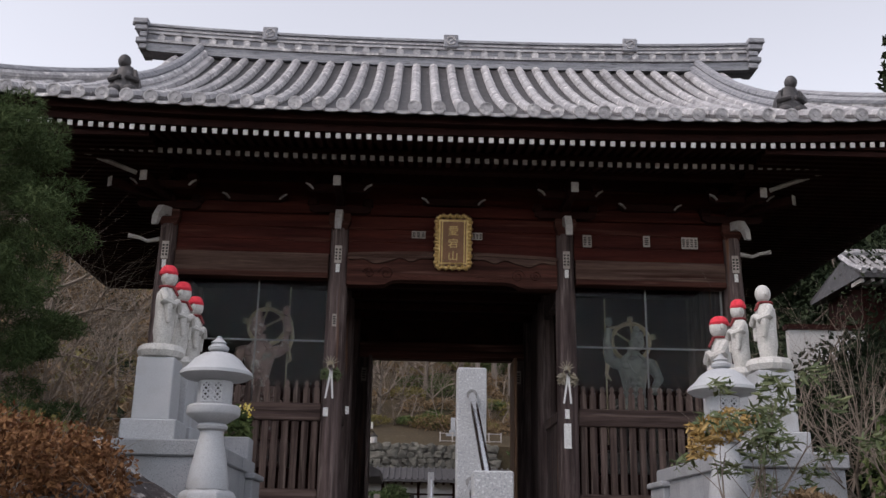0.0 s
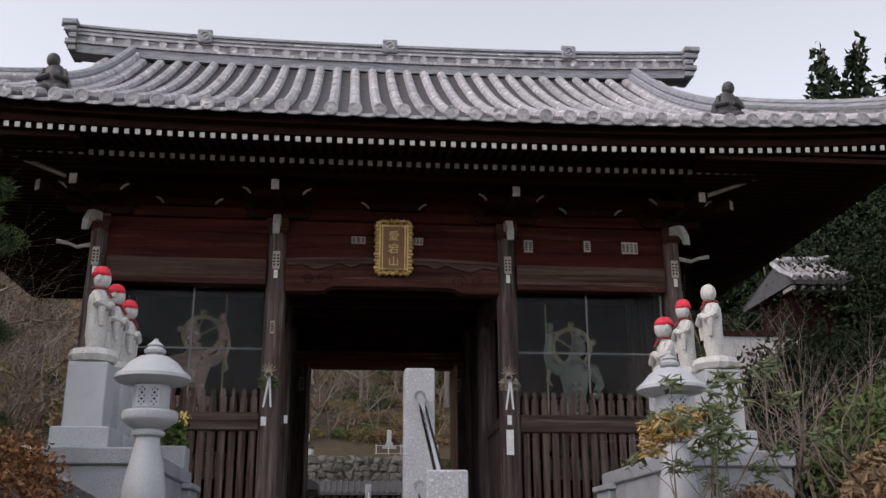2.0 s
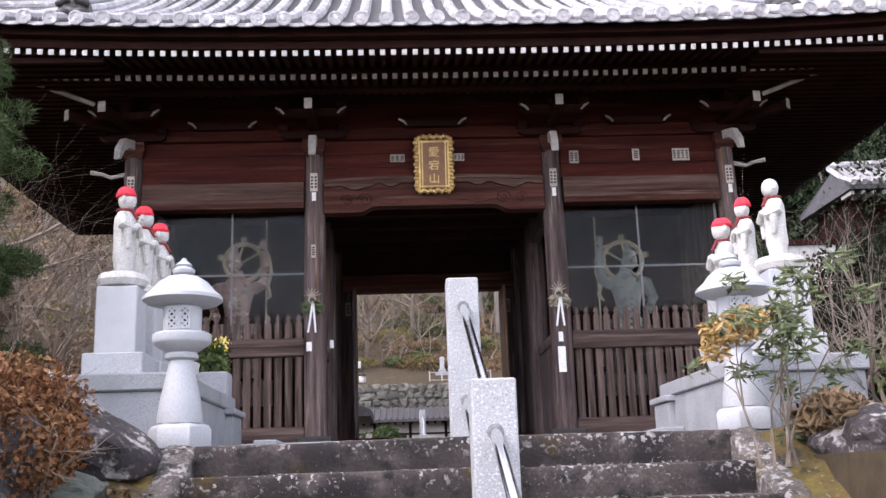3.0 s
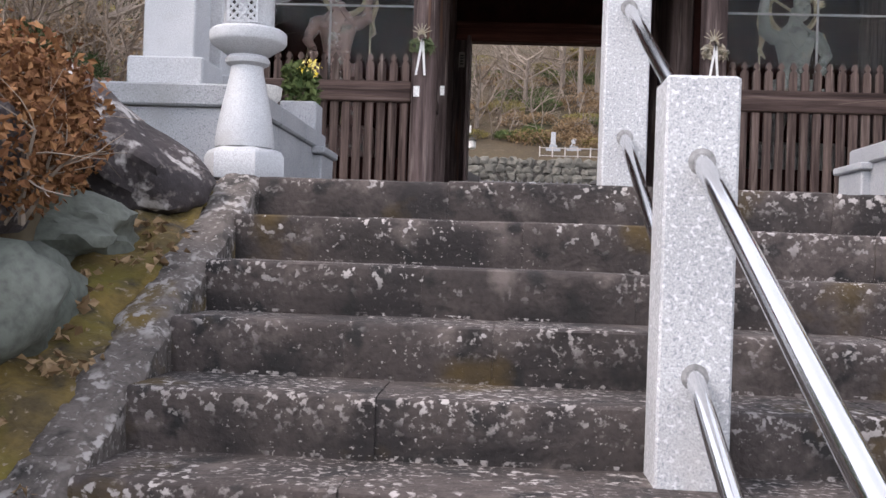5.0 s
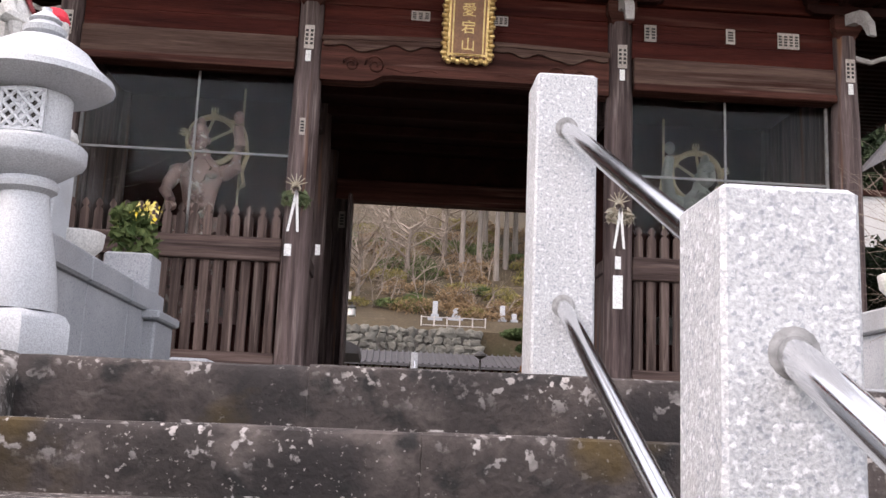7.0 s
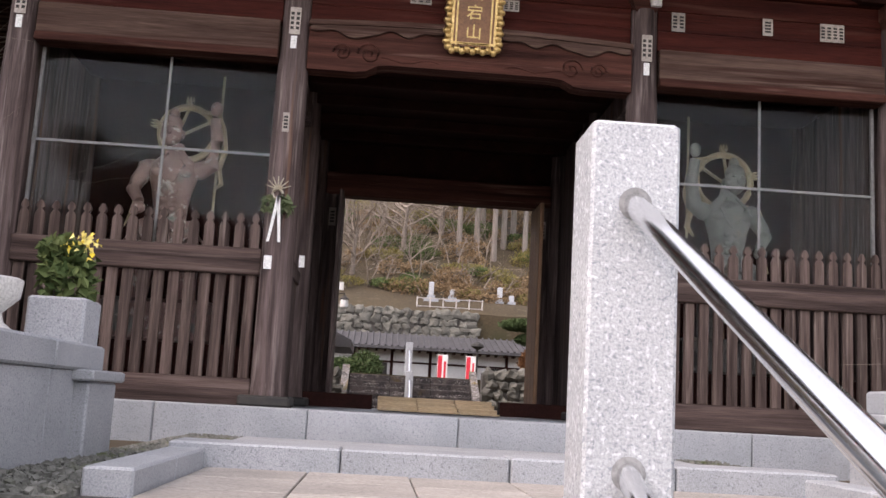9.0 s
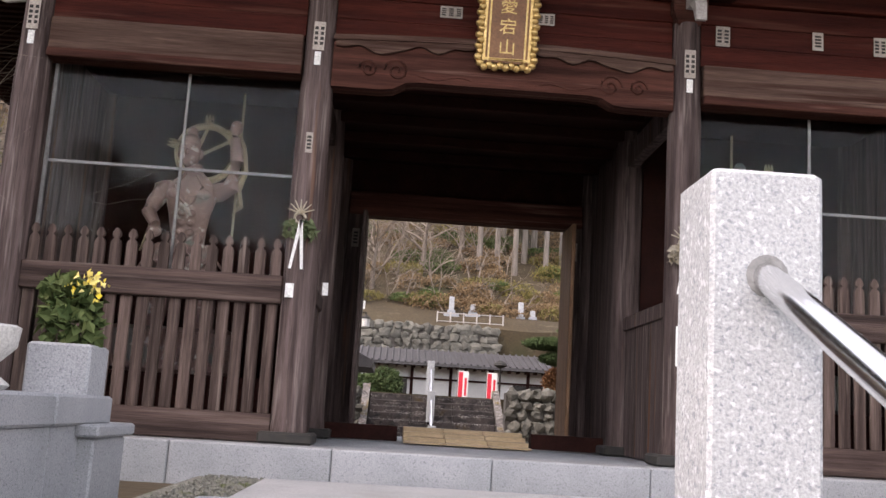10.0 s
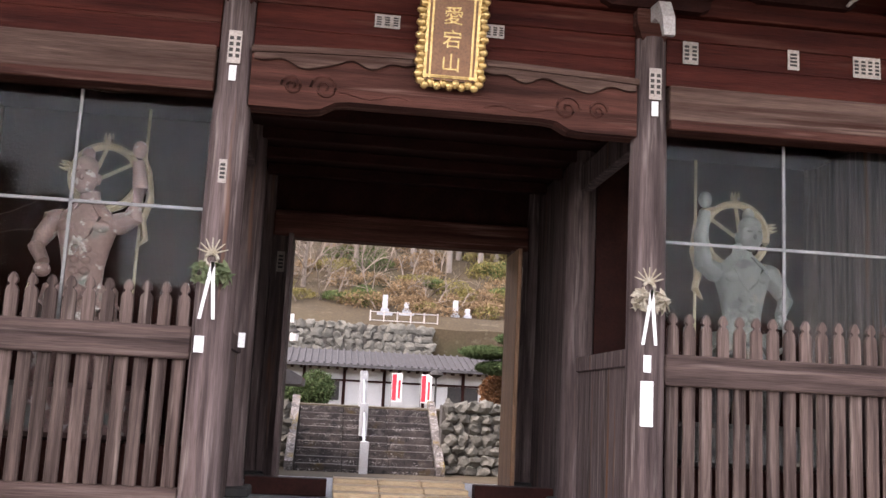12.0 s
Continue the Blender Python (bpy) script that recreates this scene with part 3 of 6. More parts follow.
# centre lintel: a curved rainbow beam with a carved underside
n = 28
top = [(-1.52 + 3.04 * i / n, 3.40 + 0.05 * math.sin(math.pi * i / n)) for i in range(n + 1)]
low = [(1.52 - 3.04 * i / n, 2.99 + 0.085 * smooth01((min(i, n - i) - 4.5) / 2.0)) for i in range(n + 1)]
part("rainbow_beam", Shape().slab(top + low, -0.10, 0.10), WOODH, gate, "curved lintel with carved scrolls")
part("beam_ledge", Shape().slab([(x, z + 0.002) for x, z in top] + [(x, z + 0.05) for x, z in reversed(top)], -0.15, 0.06), GREYWOOD, gate)
wav = [(-1.50 + 3.0 * i / 60, 3.40 + 0.05 * math.sin(math.pi * i / 60) + 0.001) for i in range(61)]
cut = [(x, z - 0.045 - 0.075 * math.exp(-((abs(x) - 1.06) / 0.15) ** 2) - 0.045 * math.exp(-((abs(x) - 0.58) / 0.12) ** 2) - 0.012 * math.sin(abs(x) * 23)) for x, z in wav]
part("carved_cloud_edge", Shape().slab(cut + wav[::-1], -0.135, -0.098), GREYWOOD, gate, "wavy carved edge under the lintel's ledge")
for sx in (-1, 1):
    sc = Shape()
    for cx, r in ((0.95, 0.11), (1.20, 0.085)):
        sc.tube([(sx * (cx + r * (1 - i / 26) * math.cos(i * 0.45)), -0.106, 3.17 + r * (1 - i / 26) * math.sin(i * 0.45)) for i in range(24)], 0.013, 5)
    sc.tube([(sx * (0.30 + 0.06 * i), -0.102, 3.13 + 0.02 * math.sin(i * 0.9)) for i in range(10)], 0.010, 5)
    part("carved_scroll", sc, WOODH, gate, smooth=True)
for x0, x1 in ((-3.99, -1.79), (1.79, 3.99)):
    gate_box("beam", (x0, x1, -0.10, 0.10, 3.15, 3.44), GREYWOOD)
    gate_box("beam_moulding", (x0, x1, -0.125, 0.09, 3.07, 3.152), WOODH)
for x0, x1 in ((-4.0, -1.78), (-1.52, 1.52), (1.78, 4.0)):
    for k in range(3):
        gate_box("wall_board", (x0, x1, -0.03 + 0.006 * (k % 2), 0.04, 3.452 + 0.20 * k, 3.648 + 0.20 * k), REDWOOD, 0.004)
    gate_box("upper_beam", (x0 - 0.1, x1 + 0.1, -0.09, 0.09, 4.05, 4.22), REDWOOD)
gate_box("eave_purlin", (-5.4, 5.4, -0.98, -0.82, 4.42, 4.58), DARKWOOD)
gate_box("wall_purlin", (-4.6, 4.6, -0.09, 0.09, 4.55, 4.75), DARKWOOD)
gate_box("frieze_board", (-4.3, 4.3, -0.02, 0.03, 4.22, 4.55), REDWOOD, 0.0)

# brackets on each column: stacked blocks, arms with white ends, and a carved nosing
block = Shape().box(-0.075, 0.075, -0.075, 0.075, 0, 0.11, 0.02).mesh("bearing_block", DARKWOOD)
arm = Shape().slab([(-0.45, 0.10), (-0.45, 0.04), (-0.38, 0.0), (0.38, 0.0), (0.45, 0.04), (0.45, 0.10)], -0.045, 0.045).mesh("bracket_arm", DARKWOOD)
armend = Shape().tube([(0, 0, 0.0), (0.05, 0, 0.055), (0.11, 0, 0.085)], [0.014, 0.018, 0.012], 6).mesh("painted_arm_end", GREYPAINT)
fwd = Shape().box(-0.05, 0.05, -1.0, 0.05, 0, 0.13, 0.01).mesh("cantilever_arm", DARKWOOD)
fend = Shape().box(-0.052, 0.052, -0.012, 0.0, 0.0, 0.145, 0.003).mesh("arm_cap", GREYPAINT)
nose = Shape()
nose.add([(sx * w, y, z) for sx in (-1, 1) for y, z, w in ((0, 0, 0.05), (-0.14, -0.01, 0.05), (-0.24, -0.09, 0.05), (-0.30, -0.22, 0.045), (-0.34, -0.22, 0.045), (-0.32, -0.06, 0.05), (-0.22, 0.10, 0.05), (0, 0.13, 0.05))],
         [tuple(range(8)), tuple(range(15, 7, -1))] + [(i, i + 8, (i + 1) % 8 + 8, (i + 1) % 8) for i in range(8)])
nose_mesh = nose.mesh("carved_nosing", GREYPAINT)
LG = gate.location


def at_gate(name, mesh, x, y, z, rz=0.0, rx=0.0, label=""):
    ob = part(name, mesh, None, gate, label)
    ob.matrix_local = Matrix.Translation((x - LG.x, y - LG.y, z - LG.z)) @ pose(0, 0, 0, rx, 0, rz)
    return ob


for i, x in enumerate(CX):
    out = (-20, 0, 0, 20)[i]
    at_gate("carved_nosing", nose_mesh, x, -0.13, 3.93, out, label="carved white-painted nosing")
    at_gate("bracket_arm", arm, x, -0.12, 4.05)
    at_gate("cantilever_arm", fwd, x, 0, 4.16, out / 2)
    at_gate("arm_cap", fend, x + math.sin(radians(out / 2)) * 1.0, -1.0, 4.16, out / 2)
    at_gate("bracket_arm", arm, x, -0.55, 4.22)
    for dx in (-0.4, 0, 0.4):
        at_gate("bearing_block", block, x + dx, -0.55, 4.32)
        at_gate("bearing_block", block, x + dx, -0.12, 4.15)
    for dx in (-1, 1):
        e = at_gate("painted_arm_end", armend, x + dx * 0.36, -0.62, 4.24, 0 if dx > 0 else 180)
for i in (0, 3):
    s = -1 if i == 0 else 1
    at_gate("cantilever_arm", fwd, CX[i], 0, 4.16, s * 45)
    at_gate("arm_cap", fend, CX[i] + s * 0.71, -0.71, 4.16, s * 45)
    w = Shape().tube([(CX[i] + s * 0.10, -0.02, 3.62), (CX[i] + s * 0.30, -0.02, 3.58), (CX[i] + s * 0.42, -0.02, 3.63), (CX[i] + s * 0.58, -0.02, 3.66)], [0.035, 0.028, 0.026, 0.035], 6)
    part("side_nosing", w, GREYPAINT, gate, "carved white-painted nosing", smooth=True)
    tail = Shape().tube([(CX[i] + s * 0.3, -0.9, 4.30), (CX[i] + s * 0.9, -1.2, 4.46), (CX[i] + s * 1.7, -1.75, 4.50)], [0.03, 0.035, 0.03], 6)
    part("corner_tail_rafter", tail, GREYPAINT, gate, smooth=True)
for x in (-2.9, 0, 2.9):
    at_gate("bracket_arm", arm, x, -0.12, 4.20)
    for dx in (-1, 1):
        at_gate("painted_arm_end", armend, x + dx * 0.36, -0.18, 4.22, 0 if dx > 0 else 180)

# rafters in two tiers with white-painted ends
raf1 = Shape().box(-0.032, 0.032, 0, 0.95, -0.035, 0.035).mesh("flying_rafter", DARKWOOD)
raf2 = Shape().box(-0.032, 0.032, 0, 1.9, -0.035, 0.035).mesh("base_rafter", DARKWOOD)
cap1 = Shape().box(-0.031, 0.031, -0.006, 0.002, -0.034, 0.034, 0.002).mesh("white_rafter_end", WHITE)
# same painted end in grey: the inner tier's shade is put into colour
cap2 = Shape().box(-0.031, 0.031, -0.006, 0.002, -0.034, 0.034, 0.002).mesh("shaded_rafter_end", GREYPAINT)


def sweep(x):
    return 0.09 * (abs(x) / 5.2) ** 3


for k in range(-53, 54):
    x = k * 0.131
    r = at_gate("flying_rafter", raf1, x, -2.1, 4.43 + sweep(x), rx=10)
    e = part("rafter_end", cap1, None, r)
    e.matrix_parent_inverse = Matrix()
    x2 = k * 0.128
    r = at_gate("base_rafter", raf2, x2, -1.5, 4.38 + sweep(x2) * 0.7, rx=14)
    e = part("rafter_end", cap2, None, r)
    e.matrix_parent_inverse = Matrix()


def strip(y0, y1, z0, z1, material, name, xm=7.04, k=1.0, thick=0.0):
    """A board along the eave that follows its sweep."""
    s, m = Shape(), 32
    for i in range(m + 1):
        x = -xm + 2 * xm * i / m
        d = sweep(x) * k
        s.v += [(x, y0, z0 + d), (x, y1, z1 + d), (x, y1, z1 + d + thick), (x, y0, z0 + d + thick)]
    for i in range(m):
        a = 4 * i
        s.f += [(a + j, a + 4 + j, a + 4 + (j + 1) % 4, a + (j + 1) % 4) for j in range(4)]
    s.f += [(0, 1, 2, 3), (4 * m + 3, 4 * m + 2, 4 * m + 1, 4 * m)]
    return part(name, s, material, gate)


# soffits in the near-black wood, with the eave's shade in its colour
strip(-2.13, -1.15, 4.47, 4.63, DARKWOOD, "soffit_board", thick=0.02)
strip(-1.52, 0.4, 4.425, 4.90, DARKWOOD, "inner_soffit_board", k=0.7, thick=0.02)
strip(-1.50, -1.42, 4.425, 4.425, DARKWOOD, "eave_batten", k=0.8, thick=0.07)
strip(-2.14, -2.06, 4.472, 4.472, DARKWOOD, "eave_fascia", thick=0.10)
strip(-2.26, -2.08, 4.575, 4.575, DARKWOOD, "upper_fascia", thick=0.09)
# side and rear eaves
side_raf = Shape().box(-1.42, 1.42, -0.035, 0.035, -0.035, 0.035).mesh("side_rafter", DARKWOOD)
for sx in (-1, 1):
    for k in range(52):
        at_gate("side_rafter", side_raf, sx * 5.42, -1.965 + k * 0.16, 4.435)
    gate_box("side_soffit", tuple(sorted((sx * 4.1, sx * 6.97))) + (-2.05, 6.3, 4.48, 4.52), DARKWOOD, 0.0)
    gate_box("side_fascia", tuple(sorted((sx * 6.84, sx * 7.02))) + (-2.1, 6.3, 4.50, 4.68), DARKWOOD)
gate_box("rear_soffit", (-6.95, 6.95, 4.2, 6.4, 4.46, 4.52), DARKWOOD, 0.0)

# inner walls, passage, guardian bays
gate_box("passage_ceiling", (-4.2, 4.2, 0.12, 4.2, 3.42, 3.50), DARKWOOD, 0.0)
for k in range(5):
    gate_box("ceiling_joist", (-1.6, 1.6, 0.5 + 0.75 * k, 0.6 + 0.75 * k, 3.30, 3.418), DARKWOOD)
for sx in (-1, 1):
    def sbox(name, a, b, *r, material=WOOD, c=0.006):
        gate_box(name, (*sorted((sx * a, sx * b)), *r), material, c)
    sbox("passage_wall", 1.63, 1.69, 0.15, 1.95, FLOOR, 1.2)
    sbox("passage_wall", 1.63, 1.69, 2.25, 4.05, FLOOR, 3.42)
    sbox("passage_rail", 1.60, 1.72, 0.14, 1.96, 1.2, 1.34)
    sbox("passage_lintel", 1.60, 1.72, 0.14, 1.96, 3.0, 3.25)
    # bay back and floor: dimness behind the glass comes from the dark colour
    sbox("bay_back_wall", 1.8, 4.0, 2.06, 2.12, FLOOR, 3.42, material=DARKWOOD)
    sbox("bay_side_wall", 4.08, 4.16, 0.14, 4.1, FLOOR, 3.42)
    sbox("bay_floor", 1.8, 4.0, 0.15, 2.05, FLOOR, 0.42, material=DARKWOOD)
    sbox("door_post", 1.30, 1.52, DEPTH - 0.12, DEPTH + 0.12, FLOOR, 2.72, c=0.012)
    # right leaf is tan: warm light falling on it is put into its colour
    sbox("gate_leaf_edge", 1.25, 1.30, 3.3, 4.05, FLOOR + 0.05, 2.6, material=TANWOOD if sx > 0 else WOOD)
    sbox("rear_panel", 1.8, 4.0, DEPTH - 0.03, DEPTH + 0.03, FLOOR, 3.42)
    sbox("threshold_beam", 0.72, 1.5, 2.3, 2.5, FLOOR, 0.06, material=DARKWOOD)
    sbox("ground_sill", 1.79, 3.99, -0.09, 0.09, FLOOR - 0.005, 0.13, material=RAILWOOD, c=0.01)
    sbox("fence_rail", 1.79, 3.99, -0.07, 0.07, 1.05, 1.29, material=RAILWOOD, c=0.012)
    slat = Shape().box(-0.048, 0.048, -0.02, 0.02, 0, 0.93, 0.008).mesh("lower_slat", SLATWOOD)
    tip = Shape().slab([(-0.045, 0), (0.045, 0), (0.044, 0.20), (0.034, 0.225), (0.018, 0.24), (0.018, 0.25), (0.034, 0.262), (0.035, 0.285), (0.014, 0.325), (0, 0.332), (-0.014, 0.325), (-0.035, 0.285), (-0.034, 0.262), (-0.018, 0.25), (-0.018, 0.24), (-0.034, 0.225), (-0.044, 0.20)], -0.02, 0.02).mesh("pointed_slat", SLATWOOD)
    for k in range(16):
        x = sx * (1.87 + k * 0.1365)
        at_gate("lower_slat", slat, x, 0.0, 0.125)
        at_gate("pointed_slat", tip, x, 0.0, 1.285)
    # glazing above the fence
    x0, x1 = sorted((sx * 1.80, sx * 3.98))
    pane = gate_box("glass_pane", (x0, x1, 0.125, 0.131, 1.10, 3.07), GLASS, 0.0)
    pane.visible_shadow = False
    gate_box("window_bar", ((2.84 if sx > 0 else -2.79) - 0.012, (2.84 if sx > 0 else -2.79) + 0.012, 0.105, 0.123, 1.2, 3.07), ALU, 0.002)
    gate_box("window_bar", (x0, x1, 0.105, 0.122, 2.185, 2.21), ALU, 0.002)
    gate_box("window_stile", (*sorted((sx * 3.94, sx * 3.97)), 0.09, 0.123, 1.1, 3.07), ALU, 0.002)
gate_box("door_lintel", (-1.52, 1.52, DEPTH - 0.13, DEPTH + 0.13, 2.68, 3.0), WOODH, 0.02)
gate_box("lintel_panel", (-1.52, 1.52, DEPTH - 0.02, DEPTH + 0.03, 3.0, 3.42), DARKWOOD, 0.0)

# ---- roof ----
EAVE_Y, EAVE_X, VERGE, RY = -2.4, 7.12, 4.95, 2.1


def prof(d):
    return 4.70 + 0.50 * d + 0.0335 * d * d


def roof_z(x, y):
    d = min(y - EAVE_Y, 2 * RY - EAVE_Y - y)
    if abs(x) > VERGE:
        d = min(d, EAVE_X - abs(x))
    return prof(max(d, 0)) + sweep(x) * max(0, 1 - d / 3)


s = Shape()
xs = np.arange(-EAVE_X, EAVE_X + 0.001, 0.06)
ys = np.linspace(EAVE_Y, 2 * RY - EAVE_Y, 61)
for y in ys:
    for x in xs:
        s.v.append((float(x), float(y), roof_z(x, y) - 0.035 * (1 + math.cos(2 * math.pi * (x + 0.15) / 0.30)) * 0.5))
Wn = len(xs)
s.f = [(j * Wn + i, j * Wn + i + 1, (j + 1) * Wn + i + 1, (j + 1) * Wn + i) for j in range(len(ys) - 1) for i in range(Wn - 1)]
part("pan_tiles", s, TILED, gate, "concave pan tiles, darkened for the shade between cover tiles", smooth=True)
lip = Shape()
pts = [(0.15 * math.cos(a), 0, 0.045 * math.sin(a)) for a in np.linspace(math.pi, 2 * math.pi, 9)]
lip.add(pts + [(p[0], 0.03, p[2]) for p in pts] + [(p[0], 0, p[2] - 0.04) for p in pts] + [(p[0], 0.03, p[2] - 0.04) for p in pts],
        [(18 + i, 19 + i, i + 1, i) for i in range(8)] + [(i, i + 1, i + 10, i + 9) for i in range(8)] + [(i + 27, i + 28, i + 19, i + 18) for i in range(8)])
lip_mesh = lip.mesh("eave_pan_tile", TILE)
for k in range(-23, 23):
    at_gate("eave_pan_tile", lip_mesh, k * 0.30 + 0.15, EAVE_Y - 0.03, roof_z(k * 0.3 + 0.15, EAVE_Y) + 0.005)
disc = Shape().lathe([(0.086, -0.03), (0.090, 0.0), (0.088, 0.012), (0.070, 0.014), (0.068, 0.006), (0.03, 0.006), (0.026, 0.012), (0.004, 0.013)], 18).mesh("eave_disc", TILE, True)
for k in range(-23, 24):
    x = k * 0.30
    ym = RY - 0.25 if abs(x) < VERGE else EAVE_Y + max(0.2, EAVE_X - abs(x))
    pts, rr, y = [], [], EAVE_Y - 0.02
    while y < ym:
        for f, r in ((0.0, 0.079), (0.27, 0.074), (0.275, 0.079)):
            yy = min(y + f, ym)
            pts.append((x, yy + 1e-4 * len(pts), roof_z(x, yy) + 0.018 + 0.004 * math.sin(k * 5 + y * 9)))
            rr.append(r)
        y += 0.29
    part("cover_tile", Shape().tube(pts, rr, 8), TILE, gate, smooth=True)
    at_gate("eave_disc", disc, x, EAVE_Y - 0.045, roof_z(x, EAVE_Y) + 0.012, rx=90 + 4, label="round eave end tile")
# gable walls, main ridge, descending ridges, corner ridges
for sx in (-1, 1):
    poly = [(EAVE_Y + 1.6 + (2 * RY - 2 * EAVE_Y - 3.2) * i / 24, 0) for i in range(25)]
    g = Shape()
    pts = [(y, prof(min(y - EAVE_Y, 2 * RY - EAVE_Y - y))) for y, _ in poly]
    g.add([(sx * (VERGE - 0.25), y, z - 0.05) for y, z in pts] + [(sx * (VERGE - 0.25), y, 5.2) for y, _ in pts], [(i, i + 1, i + 26, i + 25) for i in range(24)])
    part("gable_wall", g, PLASTER, gate)
rz = prof(RY - EAVE_Y)


def ridge_z(x):
    return rz + 0.14 * (abs(x) / 5.4) ** 2.5


for j, (h0, h1, w, m) in enumerate(((-0.12, 0.04, 0.17, RIDGE), (0.045, 0.09, 0.21, TILE), (0.095, 0.22, 0.13, RIDGE), (0.225, 0.255, 0.17, TILE), (0.26, 0.29, 0.15, RIDGE), (0.295, 0.325, 0.17, TILE), (0.33, 0.36, 0.15, RIDGE), (0.365, 0.40, 0.18, RIDGE))):
    s, mm = Shape(), 30
    for i in range(mm + 1):
        x = -5.35 + 10.7 * i / mm
        s.v += [(x, RY - w, ridge_z(x) + h0), (x, RY + w, ridge_z(x) + h0), (x, RY + w, ridge_z(x) + h1), (x, RY - w, ridge_z(x) + h1)]
    for i in range(mm):
        s.f += [(4 * i + q, 4 * i + 4 + q, 4 * i + 4 + (q + 1) % 4, 4 * i + (q + 1) % 4) for q in range(4)]
    s.f += [(0, 1, 2, 3), (4 * mm + 3, 4 * mm + 2, 4 * mm + 1, 4 * mm)]
    part("ridge_course", s, m, gate)
s = Shape().tube([(-5.35 + 10.7 * i / 30, RY, ridge_z(-5.35 + 10.7 * i / 30) + 0.41) for i in range(31)], 0.09, 8)
part("ridge_cap", s, RIDGE, gate, smooth=True)
rdisc = Shape().lathe([(0.062, -0.03), (0.066, 0.0), (0.064, 0.012), (0.048, 0.013), (0.046, 0.006), (0.004, 0.007)], 14).mesh("ridge_disc", TILE, True)
for k in range(-17, 18):
    at_gate("ridge_disc", rdisc, k * 0.30, RY - 0.16, ridge_z(k * 0.3) + 0.155, rx=90)
for x in (-3.2, 0.0, 3.2):
    s = Shape().box(x - 0.13, x + 0.13, RY - 0.22, RY - 0.16, ridge_z(x) + 0.24, ridge_z(x) + 0.50, 0.02)
    b = part("ridge_crest", s, RIDGE, gate, "square crest tile")
    t = Shape().ring((x, RY - 0.225, ridge_z(x) + 0.37), 0.075, 0.014, 16).tube([(x - 0.06, RY - 0.225, ridge_z(x) + 0.32), (x + 0.06, RY - 0.225, ridge_z(x) + 0.42)], 0.012, 5)
    part("crest_relief", t, TILE, b)
for sx in (-1, 1):
    zt = ridge_z(5.4)
    s = Shape()
    for j, (w, h) in enumerate(((0.10, 0.0), (0.16, 0.12), (0.10, 0.22), (0.18, 0.34), (0.22, 0.46))):
        s.box(sx * 5.33 - 0.02, sx * (5.36 + w) + 0.02, RY - 0.24 - 0.02 * j, RY + 0.24 + 0.02 * j, zt - 0.12 + h, zt - 0.02 + h, 0.015)
    s.tube([(sx * 5.4, RY, zt + 0.42), (sx * 5.55, RY, zt + 0.50), (sx * 5.68, RY, zt + 0.47)], [0.09, 0.06, 0.02], 6)
    part("ridge_end_tile", s, RIDGE, gate)
    # descending ridge
    xd = sx * 4.4
    for j, (dx, dz, r) in enumerate(((0, 0.24, 0.075), (0.09, 0.14, 0.06), (-0.09, 0.14, 0.06), (0.12, 0.05, 0.06), (-0.12, 0.05, 0.06), (0, 0.1, 0.11))):
        pts = [(xd + dx, y, roof_z(4.4, y) + dz) for y in np.linspace(-1.75, RY - 0.2, 16)]
        part("descending_ridge", Shape().tube(pts, r, 8), TILE if j % 2 else RIDGE, gate, smooth=True)
    # corner ridge
    a, b = Vector((sx * 6.95, EAVE_Y + 0.17, 0)), Vector((sx * 5.0, EAVE_Y + 2.12, 0))
    for j, (o, dz, r) in enumerate(((0, 0.20, 0.07), (0.09, 0.10, 0.06), (-0.09, 0.10, 0.06), (0, 0.05, 0.12))):
        pts = []
        for i in range(11):
            p = a.lerp(b, i / 10)
            pts.append((p.x + o * 0.7, p.y + sx * o * 0.7, roof_z(p.x, p.y) + dz + 0.10 * (1 - i / 10) ** 2))
        part("corner_ridge", Shape().tube(pts, r, 8), TILE if j % 2 else RIDGE, gate, smooth=True)
    part("corner_ridge_end", Shape().box(sx * 6.98 - 0.1, sx * 6.98 + 0.1, EAVE_Y + 0.02, EAVE_Y + 0.14, roof_z(6.98, EAVE_Y) + 0.02, roof_z(6.98, EAVE_Y) + 0.34, 0.03), RIDGE, gate)
    # ogre tile at the foot of the descending ridge
    z = roof_z(4.4, -1.9)
    s = Shape().slab([(xd - 0.20, z - 0.03), (xd + 0.20, z - 0.03), (xd + 0.19, z + 0.12), (xd + 0.15, z + 0.27), (xd + 0.09, z + 0.37), (xd - 0.09, z + 0.37), (xd - 0.15, z + 0.27), (xd - 0.19, z + 0.12)], -1.96, -1.77)
    s.lathe([(0.16, -0.02), (0.165, 0.08), (0.13, 0.22), (0.12, 0.32), (0.06, 0.39)], 14, at=(xd, -1.95, z), sy=0.6)
    s.ball((xd + sx * 0.03, -1.95, z + 0.455), 0.085, 0.085, 0.10)
    for d in (-1, 1):
        s.tube([(xd + d * 0.11, -1.95, z + 0.31), (xd + d * 0.17, -2.0, z + 0.17), (xd + d * 0.03, -2.07, z + 0.19)], [0.045, 0.045, 0.03], 7)
        s.ball((xd + d * 0.10, -2.02, z + 0.03), 0.09, 0.08, 0.06)
    part("ogre_tile", s, TILED, gate, "dark moulded end tile like a small figure", smooth=True)

